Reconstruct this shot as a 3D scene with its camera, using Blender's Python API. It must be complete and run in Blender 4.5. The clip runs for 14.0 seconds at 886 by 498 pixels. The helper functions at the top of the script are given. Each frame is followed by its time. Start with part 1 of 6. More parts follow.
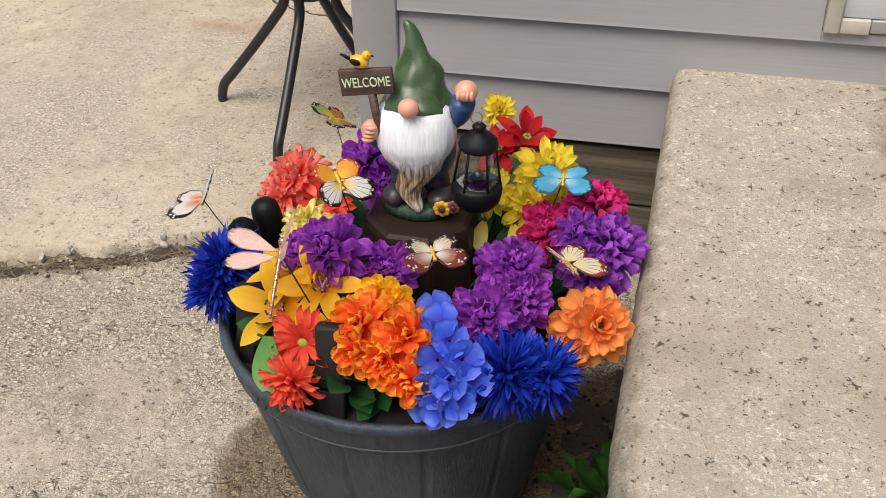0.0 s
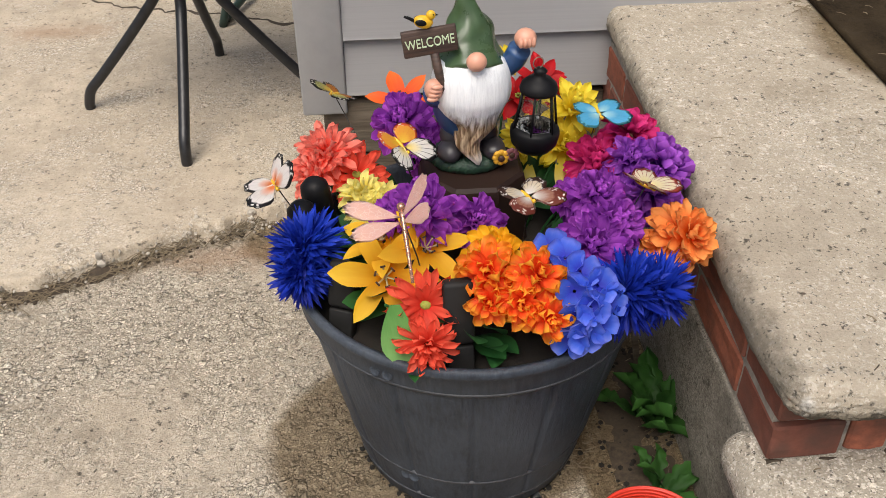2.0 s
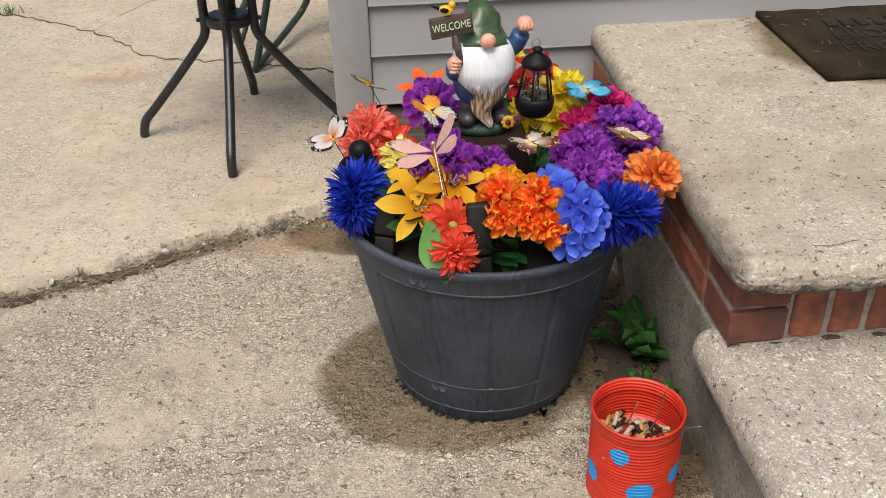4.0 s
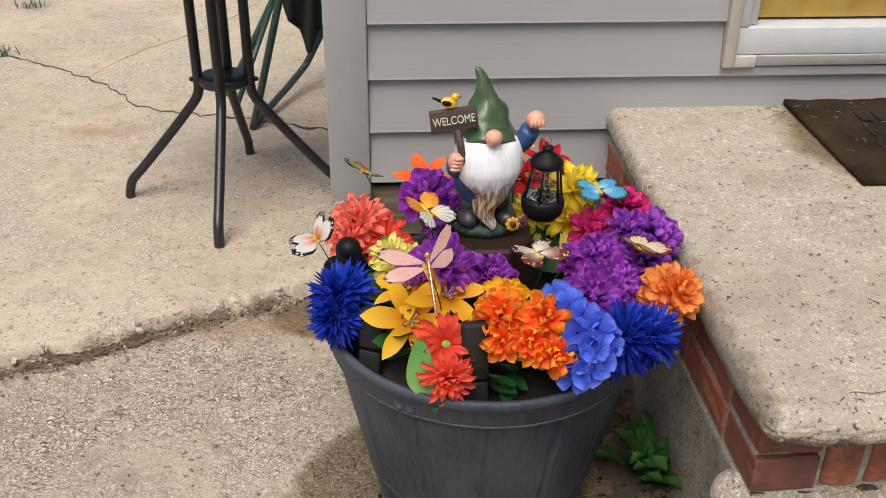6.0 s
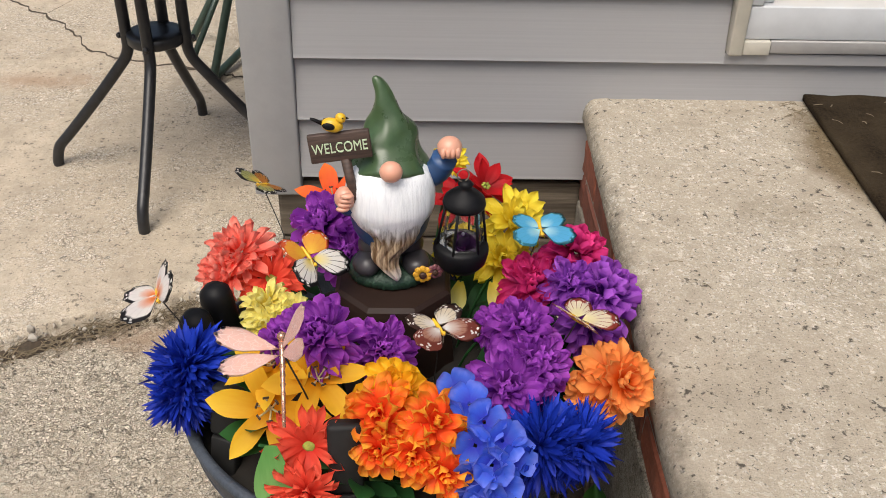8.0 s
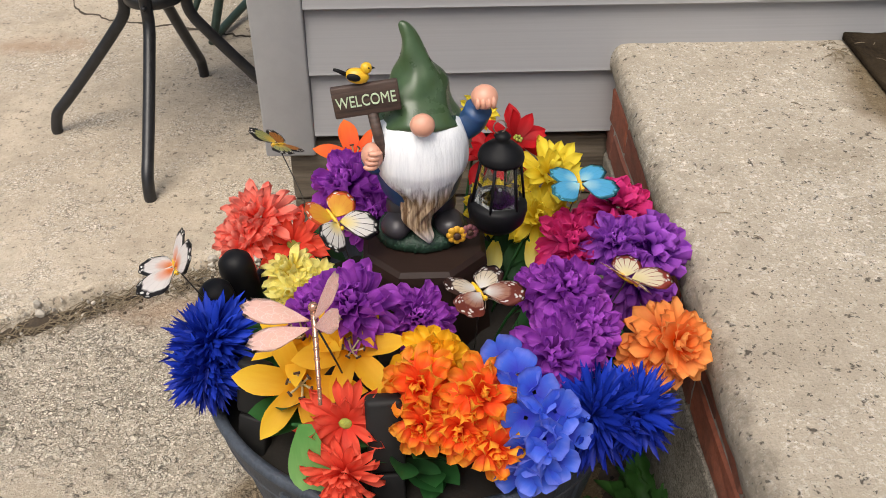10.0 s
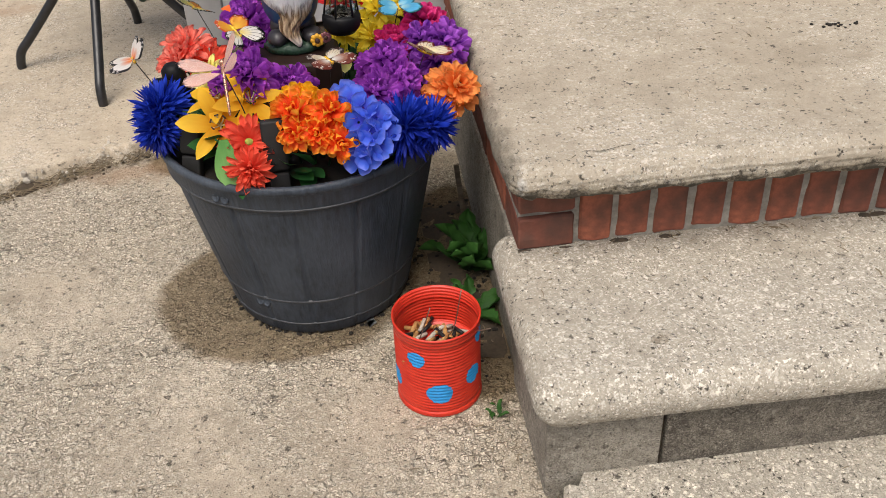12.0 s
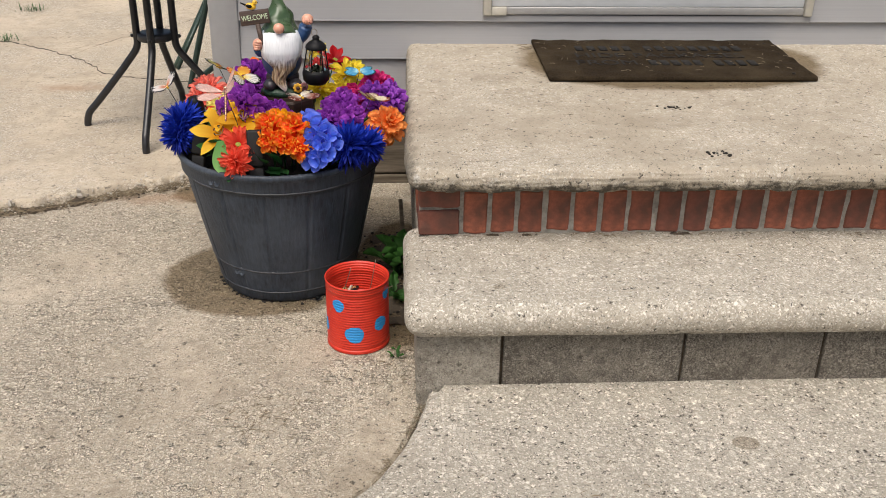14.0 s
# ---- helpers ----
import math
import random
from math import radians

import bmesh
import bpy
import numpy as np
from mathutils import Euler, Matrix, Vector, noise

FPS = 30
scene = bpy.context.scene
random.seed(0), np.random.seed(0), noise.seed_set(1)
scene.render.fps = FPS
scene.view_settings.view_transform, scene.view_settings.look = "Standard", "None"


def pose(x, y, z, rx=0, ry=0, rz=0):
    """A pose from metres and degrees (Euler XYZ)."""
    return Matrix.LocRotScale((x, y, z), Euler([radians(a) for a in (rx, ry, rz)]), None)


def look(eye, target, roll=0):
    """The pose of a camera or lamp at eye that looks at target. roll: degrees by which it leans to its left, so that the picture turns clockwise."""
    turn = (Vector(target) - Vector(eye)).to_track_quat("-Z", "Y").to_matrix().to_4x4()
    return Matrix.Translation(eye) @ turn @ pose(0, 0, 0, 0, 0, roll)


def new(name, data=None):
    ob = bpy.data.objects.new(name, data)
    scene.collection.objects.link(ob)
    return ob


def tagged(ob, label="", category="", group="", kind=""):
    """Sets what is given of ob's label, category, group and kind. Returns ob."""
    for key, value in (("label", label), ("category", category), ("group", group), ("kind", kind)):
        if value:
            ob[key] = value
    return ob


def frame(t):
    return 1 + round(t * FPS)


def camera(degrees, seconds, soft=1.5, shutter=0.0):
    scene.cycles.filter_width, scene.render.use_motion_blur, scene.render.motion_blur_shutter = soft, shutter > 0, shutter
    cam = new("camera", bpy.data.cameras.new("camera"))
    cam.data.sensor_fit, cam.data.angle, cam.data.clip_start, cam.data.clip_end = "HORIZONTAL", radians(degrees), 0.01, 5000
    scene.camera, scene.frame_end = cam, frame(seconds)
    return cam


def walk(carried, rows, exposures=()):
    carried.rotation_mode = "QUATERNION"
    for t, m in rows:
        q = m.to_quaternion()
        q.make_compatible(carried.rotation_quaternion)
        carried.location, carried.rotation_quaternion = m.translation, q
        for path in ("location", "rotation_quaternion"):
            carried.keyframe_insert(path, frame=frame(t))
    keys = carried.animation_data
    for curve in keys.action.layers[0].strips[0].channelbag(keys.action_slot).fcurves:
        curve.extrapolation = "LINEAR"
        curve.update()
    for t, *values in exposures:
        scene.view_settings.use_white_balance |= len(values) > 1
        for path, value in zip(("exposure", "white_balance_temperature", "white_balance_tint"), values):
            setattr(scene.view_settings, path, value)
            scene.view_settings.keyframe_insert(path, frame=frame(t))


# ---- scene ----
cam = camera(49.7, 14.0, soft=0.9)
PATH = [
    (0, (-0.022, -0.702, 1.266), (-0.435, 0.869, 0.099), -1.5),
    (0.5, (-0.164, -0.627, 1.208), (-0.536, 0.894, -0.036), -1.8),
    (1, (-0.297, -0.6, 1.251), (-0.493, 0.954, 0.006), -1.3),
    (1.5, (-0.441, -0.694, 1.273), (-0.343, 0.878, 0.04), -2.4),
    (2, (-0.487, -0.793, 1.258), (-0.365, 0.799, 0.054), -0.5),
    (2.2, (-0.484, -0.856, 1.24), (-0.361, 0.729, 0.026), -0.3),
    (4.3, (-0.615, -1.273, 1.246), (-0.464, 0.45, 0.241), -1.9),
    (4.5, (-0.653, -1.317, 1.254), (-0.486, 0.415, 0.269), -1.9),
    (5, (-0.691, -1.342, 1.243), (-0.51, 0.392, 0.264), -1.4),
    (5.5, (-0.633, -1.187, 1.246), (-0.476, 0.551, 0.268), -0.2),
    (6, (-0.532, -1.001, 1.267), (-0.4, 0.736, 0.284), 0.7),
    (6.5, (-0.497, -0.767, 1.265), (-0.344, 0.941, 0.237), 1.1),
    (7, (-0.461, -0.649, 1.252), (-0.328, 1.029, 0.172), 1.7),
    (7.5, (-0.347, -0.643, 1.261), (-0.279, 1.017, 0.147), 1.8),
    (7.7, (-0.308, -0.635, 1.26), (-0.258, 1.02, 0.138), 1.7),
    (9.8, (-0.339, -0.548, 1.227), (-0.303, 1.057, 0.035), -0.1),
    (10, (-0.35, -0.55, 1.209), (-0.311, 1.05, 0.009), -0.4),
    (10.5, (-0.337, -0.641, 1.212), (-0.323, 0.957, 0.01), -1.4),
    (11, (-0.246, -0.883, 1.22), (-0.242, 0.719, 0.023), -2.2),
    (11.5, (-0.254, -1.093, 1.243), (-0.214, 0.516, 0.055), -2.3),
    (12, (-0.258, -1.306, 1.238), (-0.1, 0.312, 0.073), -2.6),
    (12.5, (-0.153, -1.563, 1.23), (0.049, 0.126, 0.179), -0.8),
    (13, (-0.08, -1.744, 1.237), (0.072, -0.021, 0.234), -1.4),
    (13.5, (-0.143, -1.918, 1.259), (-0.082, -0.143, 0.341), -1.0),
    (14, (-0.056, -2.078, 1.259), (0.043, -0.285, 0.378), 0.9),
]
walk(cam, [(t, look(eye, target, roll)) for t, eye, target, roll in PATH])


# ---- world and light: a bright overcast day ----
world = bpy.data.worlds.new("overcast_sky")
scene.world = world
world.use_nodes = True
wn = world.node_tree
sky = wn.nodes.new("ShaderNodeTexSky")
sky.sky_type = "NISHITA"
sky.sun_disc = False
sky.sun_elevation = radians(62)
sky.sun_rotation = radians(200)
sky.air_density, sky.dust_density, sky.ozone_density = 1.0, 6.0, 1.0
wn.nodes["Background"].inputs["Strength"].default_value = 0.122
wn.links.new(sky.outputs[0], wn.nodes["Background"].inputs["Color"])
sun = new("sun", bpy.data.lights.new("sun", "SUN"))
sun.data.energy, sun.data.angle, sun.data.color = 2.4, radians(40), (1.0, 0.97, 0.91)
sun.matrix_world = look((-1.1, -2.2, 5.0), (0, 0, 0))
scene.view_settings.exposure = 0.15


# ---- materials ----
def rgb(h):
    """A linear colour from a hex triple."""
    c = [int(h[i:i + 2], 16) / 255 for i in (0, 2, 4)]
    return tuple(x / 12.92 if x <= 0.04045 else ((x + 0.055) / 1.055) ** 2.4 for x in c) + (1.0,)


class Mat:
    """A small node-graph builder round one Principled shader."""

    def __init__(self, name, rough=0.6, metal=0.0, spec=0.5):
        self.m = bpy.data.materials.new(name)
        self.m.use_nodes = True
        self.t = self.m.node_tree
        self.b = self.t.nodes["Principled BSDF"]
        self.b.inputs["Roughness"].default_value = rough
        self.b.inputs["Metallic"].default_value = metal
        self.b.inputs["Specular IOR Level"].default_value = spec

    def node(self, kind, **inputs):
        n = self.t.nodes.new(kind)
        for k, v in inputs.items():
            self.put(n.inputs[k.replace("_", " ")], v)
        return n

    def put(self, socket, v):
        if isinstance(v, bpy.types.NodeSocket):
            self.t.links.new(v, socket)
        else:
            socket.default_value = v

    def coord(self, kind="Object", scale=None, move=None):
        c = self.t.nodes.new("ShaderNodeTexCoord").outputs[kind]
        if scale is None and move is None:
            return c
        n = self.t.nodes.new("ShaderNodeMapping")
        self.t.links.new(c, n.inputs["Vector"])
        if scale is not None:
            n.inputs["Scale"].default_value = scale
        if move is not None:
            n.inputs["Location"].default_value = move
        return n.outputs[0]

    def noise(self, v, scale, detail=4.0, rough=0.6):
        n = self.node("ShaderNodeTexNoise", Vector=v, Scale=scale, Detail=detail, Roughness=rough)
        return n.outputs["Fac"]

    def cells(self, v, scale, out="Distance", feature="F1"):
        n = self.node("ShaderNodeTexVoronoi", Vector=v, Scale=scale)
        n.feature = feature
        return n.outputs[out]

    def ramp(self, fac, *stops):
        n = self.t.nodes.new("ShaderNodeValToRGB")
        self.t.links.new(fac, n.inputs[0])
        e = n.color_ramp.elements
        while len(e) < len(stops):
            e.new(0.5)
        for el, (p, c) in zip(e, stops):
            el.position = p
            el.color = c if isinstance(c, tuple) else (c, c, c, 1)
        return n.outputs[0]

    def mix(self, fac, a, b, mode="MIX"):
        n = self.t.nodes.new("ShaderNodeMix")
        n.data_type, n.blend_type = "RGBA", mode
        self.put(n.inputs[0], fac)
        self.put(n.inputs[6], a)
        self.put(n.inputs[7], b)
        return n.outputs[2]

    def math(self, op, a, b=0.0):
        n = self.t.nodes.new("ShaderNodeMath")
        n.operation = op
        self.put(n.inputs[0], a)
        self.put(n.inputs[1], b)
        return n.outputs[0]

    def random(self):
        return self.t.nodes.new("ShaderNodeObjectInfo").outputs["Random"]

    def island(self):
        return self.t.nodes.new("ShaderNodeNewGeometry").outputs["Random Per Island"]

    def color(self, c):
        self.put(self.b.inputs["Base Color"], c)
        return self

    def rough(self, r):
        self.put(self.b.inputs["Roughness"], r)
        return self

    def bump(self, h, strength=0.3, dist=0.002):
        n = self.node("ShaderNodeBump", Height=h, Strength=strength, Distance=dist)
        self.t.links.new(n.outputs[0], self.b.inputs["Normal"])
        return self


def far_from(k, v, x, y, sx=1.0, sy=1.0):
    """Plan distance from (x, y), as a socket."""
    n = k.node("ShaderNodeSeparateXYZ", Vector=v)
    dx = k.math("MULTIPLY", k.math("SUBTRACT", n.outputs[0], x), 1 / sx)
    dy = k.math("MULTIPLY", k.math("SUBTRACT", n.outputs[1], y), 1 / sy)
    return k.math("SQRT", k.math("ADD", k.math("MULTIPLY", dx, dx), k.math("MULTIPLY", dy, dy)))


def concrete(name, base, dark, stone, pits=0.5, coarse=1.0, stains=(), rust=None, grime=None, worn_at=(0.40, 0.62), relief=0.7, gritty=0.6, pebbles=0.0, quartz=(), sand=1.0, pitted=0.84):
    """Weathered concrete: cloudy tone, sand grain, exposed pale and dark aggregate, pits, and stains with a shape of their own."""
    k = Mat(name, 0.9, spec=0.2)
    v = k.coord()
    big = k.noise(v, 2.3 * coarse, 6.0)
    mid = k.noise(v, 17 * coarse, 8.0, 0.72)
    c = k.mix(k.ramp(big, (0.36, 0.0), (0.64, 1.0)), dark, base)
    c = k.mix(k.math("MULTIPLY", k.ramp(mid, (0.36, 0.9), (0.54, 0.0)), min(1.0, 0.3 + 0.8 * gritty)), c, tuple(x * 0.66 for x in dark[:3]) + (1,))
    grit = k.noise(v, 95 * coarse, 5.0, 0.8)
    worn = k.ramp(k.math("ADD", k.noise(v, 2.6, 5.0), k.math("MULTIPLY", k.math("SUBTRACT", mid, 0.5), 0.5)), (worn_at[0], 0.12), (worn_at[1], 1.0))
    much = k.math("MULTIPLY", k.math("ADD", k.math("MULTIPLY", worn, 0.7), 0.3), gritty)
    c = k.mix(k.math("MULTIPLY", k.ramp(grit, (0.34, 0.9), (0.50, 0.0)), much), c, tuple(x * 0.48 for x in dark[:3]) + (1,))
    c = k.mix(k.math("MULTIPLY", k.ramp(grit, (0.52, 0.0), (0.70, 0.8)), much), c, stone)
    fine = k.noise(v, 330, 3.0, 0.8)
    c = k.mix(k.math("MULTIPLY", k.ramp(fine, (0.36, 0.9 * sand), (0.50, 0.0)), k.math("ADD", k.math("MULTIPLY", worn, 0.6), 0.4)), c, tuple(x * 0.42 for x in dark[:3]) + (1,))
    c = k.mix(k.math("MULTIPLY", k.ramp(fine, (0.54, 0.0), (0.68, 0.7 * sand)), worn), c, stone)
    heights = []
    for size, share, part_ in ((70, 0.78, 0.9), (130, 0.64, 0.95), (240, 0.55, 0.9)):
        warp = k.node("ShaderNodeVectorMath", )
        warp.operation = "ADD"
        k.t.links.new(v, warp.inputs[0])
        wn_ = k.node("ShaderNodeTexNoise", Vector=v, Scale=size * 1.4, Detail=2.0)
        sc = k.node("ShaderNodeVectorMath")
        sc.operation = "SCALE"
        k.t.links.new(wn_.outputs["Color"], sc.inputs[0])
        sc.inputs["Scale"].default_value = 1.7 / size
        k.t.links.new(sc.outputs[0], warp.inputs[1])
        cell = k.node("ShaderNodeTexVoronoi", Vector=warp.outputs[0], Scale=size * coarse)
        pick = k.node("ShaderNodeSeparateColor", Color=cell.outputs["Color"])
        disc = k.ramp(cell.outputs["Distance"], (0.30, 1.0), (0.50, 0.0))
        light = k.math("MULTIPLY", k.math("MULTIPLY", k.ramp(pick.outputs[0], (share, 0.0), (share + 0.06, 1.0)), disc), worn)
        tone = k.mix(pick.outputs[2], stone, tuple(x * 0.62 for x in stone[:3]) + (1,))
        c = k.mix(k.math("MULTIPLY", light, part_), c, tone)
        pit = k.math("MULTIPLY", k.ramp(pick.outputs[1], (pitted, 0.0), (pitted + 0.03, 1.0)), k.ramp(cell.outputs["Distance"], (0.20, 1.0), (0.40, 0.0)))
        c = k.mix(k.math("MULTIPLY", pit, pits), c, (0.055, 0.047, 0.038, 1))
        heights += [k.math("MULTIPLY", light, 30.0 / size), k.math("MULTIPLY", pit, -40.0 / size)]
    if pebbles:
        wn_ = k.node("ShaderNodeTexNoise", Vector=v, Scale=70.0, Detail=3.0)
        sc = k.node("ShaderNodeVectorMath")
        sc.operation = "SCALE"
        k.t.links.new(wn_.outputs["Color"], sc.inputs[0])
        sc.inputs["Scale"].default_value = 0.013
        wv = k.node("ShaderNodeVectorMath")
        wv.operation = "ADD"
        k.t.links.new(v, wv.inputs[0])
        k.t.links.new(sc.outputs[0], wv.inputs[1])
        for size, share in ((60, 0.78), (110, 0.62), (190, 0.60)):
            rim = k.cells(wv.outputs[0], size, "Distance", "DISTANCE_TO_EDGE")
            pick = k.node("ShaderNodeSeparateColor", Color=k.cells(wv.outputs[0], size, "Color"))
            here = k.math("MULTIPLY", k.math("MULTIPLY", k.ramp(pick.outputs[0], (share, 0.0), (share + 0.08, 1.0)), k.math("POWER", worn, 1.3)), pebbles)
            body = k.ramp(rim, (0.05, 0.0), (0.22, 1.0))
            tone = k.mix(pick.outputs[2], stone, tuple(x * 1.05 for x in dark[:3]) + (1,))
            c = k.mix(k.math("MULTIPLY", here, k.math("SUBTRACT", 1.0, body)), c, tuple(x * 0.46 for x in dark[:3]) + (1,))
            c = k.mix(k.math("MULTIPLY", here, body), c, tone)
            heights.append(k.math("MULTIPLY", k.math("MULTIPLY", here, body), 70.0 / size))
    for x, y, r in quartz:
        d = k.math("ADD", far_from(k, v, x, y, r, r), k.math("MULTIPLY", k.math("SUBTRACT", k.noise(v, 60, 5.0), 0.5), 1.6))
        c = k.mix(k.ramp(d, (0.5, 0.6), (1.3, 0.0)), c, (0.70, 0.68, 0.64, 1))
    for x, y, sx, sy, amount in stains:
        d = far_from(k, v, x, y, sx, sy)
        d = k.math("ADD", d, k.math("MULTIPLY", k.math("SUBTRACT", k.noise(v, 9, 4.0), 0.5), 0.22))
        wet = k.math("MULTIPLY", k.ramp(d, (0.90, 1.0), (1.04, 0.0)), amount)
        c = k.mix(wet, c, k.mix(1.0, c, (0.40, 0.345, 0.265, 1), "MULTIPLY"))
    if rust:
        d = k.math("ADD", far_from(k, v, *rust), k.math("MULTIPLY", k.noise(v, 12), 0.9))
        c = k.mix(k.ramp(d, (0.55, 0.42), (1.15, 0.0)), c, (0.30, 0.165, 0.085, 1))
    if grime:
        lo, hi = grime
        xyz = k.node("ShaderNodeSeparateXYZ", Vector=v)
        patch = k.noise(v, 34, 8.0, 0.78)
        band = k.math("ADD", k.node("ShaderNodeMapRange", Value=xyz.outputs[2], From_Min=hi, From_Max=lo).outputs[0], k.math("MULTIPLY", k.math("SUBTRACT", patch, 0.5), 4.0))
        front = k.ramp(k.math("ADD", k.math("MULTIPLY", xyz.outputs[1], -1.0), k.math("MULTIPLY", patch, 0.03)), (0.0, 0.0), (0.035, 1.0))
        c = k.mix(k.math("MULTIPLY", k.ramp(band, (0.45, 0.0), (1.1, 0.85)), front), c, (0.036, 0.031, 0.024, 1))
        edge = k.ramp(k.math("ADD", k.math("MULTIPLY", xyz.outputs[0], -1.0), k.math("MULTIPLY", k.math("SUBTRACT", patch, 0.5), 0.10)), (0.0, 0.0), (0.03, 0.7))
        c = k.mix(edge, c, (0.10, 0.088, 0.068, 1))
    h = k.math("ADD", k.math("MULTIPLY", mid, 1.6), k.math("ADD", k.math("MULTIPLY", fine, 0.5), k.math("MULTIPLY", grit, 0.9 * gritty)))
    for q in heights:
        h = k.math("ADD", h, q)
    return k.color(c).bump(h, relief, 0.005).m


M = {}
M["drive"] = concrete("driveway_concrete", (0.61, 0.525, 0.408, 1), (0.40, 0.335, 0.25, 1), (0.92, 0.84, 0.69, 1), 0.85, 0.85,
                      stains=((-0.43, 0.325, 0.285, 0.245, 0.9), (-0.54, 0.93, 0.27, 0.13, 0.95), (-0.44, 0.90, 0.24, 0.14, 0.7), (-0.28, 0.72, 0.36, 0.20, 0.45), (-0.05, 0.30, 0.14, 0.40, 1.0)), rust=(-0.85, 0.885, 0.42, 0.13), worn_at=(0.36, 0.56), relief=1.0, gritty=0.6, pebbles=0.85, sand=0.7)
M["patio"] = concrete("patio_concrete", (0.57, 0.487, 0.372, 1), (0.45, 0.375, 0.28, 1), (0.76, 0.70, 0.595, 1), 0.7, 0.85, rust=(-1.45, 2.02, 0.42, 0.16), worn_at=(0.45, 0.60), relief=0.6, gritty=0.35, pebbles=0.85, sand=0.6)
M["slab"] = concrete("porch_concrete", (0.475, 0.417, 0.328, 1), (0.375, 0.322, 0.248, 1), (0.74, 0.69, 0.60, 1), 0.9, 1.15,
                     stains=((0.80, 0.80, 0.50, 0.30, 1.0), (0.30, 0.45, 0.12, 0.09, 0.15), (0.24, 0.62, 0.07, 0.05, 0.18), (0.62, 0.25, 0.10, 0.06, 0.12)), grime=(0.412, 0.452), worn_at=(0.40, 0.60), gritty=0.10, pebbles=0.15, sand=0.4, pitted=0.87, quartz=((-0.012, -0.058, 0.013),))
M["tread"] = concrete("step_concrete", (0.415, 0.371, 0.30, 1), (0.345, 0.305, 0.243, 1), (0.84, 0.79, 0.69, 1), 0.95, 1.25, stains=((0.17, -0.25, 0.016, 0.012, 0.5), (0.62, -0.16, 0.03, 0.02, 0.2)), worn_at=(0.34, 0.5), relief=0.5, gritty=0.10, pebbles=0.15, sand=0.4, pitted=0.78)
M["walkc"] = concrete("walk_concrete", (0.44, 0.398, 0.328, 1), (0.35, 0.312, 0.252, 1), (0.90, 0.84, 0.72, 1), 1.0, 0.9, stains=((0.66, -0.52, 0.03, 0.022, 0.6),), worn_at=(0.30, 0.46), relief=0.8, gritty=0.12, pebbles=0.3, sand=0.4, pitted=0.76)
M["parge"] = concrete("parged_concrete", (0.35, 0.318, 0.262, 1), (0.22, 0.196, 0.16, 1), (0.5, 0.46, 0.39, 1), 0.6, 1.0)
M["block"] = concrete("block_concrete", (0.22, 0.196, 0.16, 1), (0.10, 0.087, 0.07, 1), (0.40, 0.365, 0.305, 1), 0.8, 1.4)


def cloth(name, root, tip, mid=None, spread=0.12, gloss=0.6, glow=0.42):
    """Dyed fabric petals: a colour from root to tip, fine veins, and a little light through."""
    k = Mat(name, gloss, spec=0.3)
    y = k.node("ShaderNodeSeparateXYZ", Vector=k.coord("Generated")).outputs[1]
    n = k.noise(k.coord("Object", (160, 22, 60)), 1.0, 4.0)
    y2 = k.math("ADD", y, k.math("MULTIPLY", k.math("SUBTRACT", n, 0.5), 0.5))
    stops = [(0.08, root), (0.95, tip)] if mid is None else [(0.10, root), (0.60, mid), (0.95, tip)]
    c = k.ramp(y2, *stops)
    c = k.mix(k.math("MULTIPLY", k.random(), spread * 2), c, k.mix(1.0, c, (0.5, 0.45, 0.5, 1), "MULTIPLY"))
    k.color(c).bump(n, 0.35, 0.001)
    tr = k.node("ShaderNodeBsdfTranslucent", Color=c)
    mx = k.node("ShaderNodeMixShader", Fac=glow)
    k.t.links.new(k.b.outputs[0], mx.inputs[1])
    k.t.links.new(tr.outputs[0], mx.inputs[2])
    k.t.links.new(mx.outputs[0], k.t.nodes["Material Output"].inputs[0])
    return k.m


M["purple"] = cloth("purple_petal", rgb("6c108a"), rgb("c05ed8"))
M["violet"] = cloth("violet_petal", rgb("641698"), rgb("bc66dc"))
M["magenta"] = cloth("magenta_petal", rgb("aa0c58"), rgb("ec4290"))
M["coral"] = cloth("coral_petal", rgb("f8624c"), rgb("ffa08e"))
M["red"] = cloth("red_petal", rgb("e03a2a"), rgb("ff7256"))
M["deepred"] = cloth("deep_red_petal", rgb("8c0c12"), rgb("d8202a"))
M["orange"] = cloth("orange_petal", rgb("ee6410"), rgb("ffb060"))
M["flame"] = cloth("flame_petal", rgb("ee3c14"), rgb("ffb83c"), rgb("ff6a2a"))
M["flameyel"] = cloth("amber_petal", rgb("f8a610"), rgb("ffd02c"))
M["lily"] = cloth("golden_lily_petal", rgb("efa408"), rgb("ffd034"))
M["orlily"] = cloth("orange_lily_petal", rgb("f2481c"), rgb("ff7a30"))
M["yellow"] = cloth("yellow_petal", rgb("dcbc10"), rgb("fdec50"))
M["pale"] = cloth("pale_yellow_petal", rgb("ead640"), rgb("fdf8a4"))
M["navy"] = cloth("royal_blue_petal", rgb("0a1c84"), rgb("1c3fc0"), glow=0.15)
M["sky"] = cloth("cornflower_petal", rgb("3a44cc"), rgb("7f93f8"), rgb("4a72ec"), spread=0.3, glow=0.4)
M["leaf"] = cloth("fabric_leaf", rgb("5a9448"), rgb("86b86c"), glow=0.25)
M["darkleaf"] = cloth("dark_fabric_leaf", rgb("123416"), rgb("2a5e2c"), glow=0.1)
M["weed"] = cloth("weed_leaf", rgb("22441a"), rgb("41702f"), glow=0.25, spread=0.2)


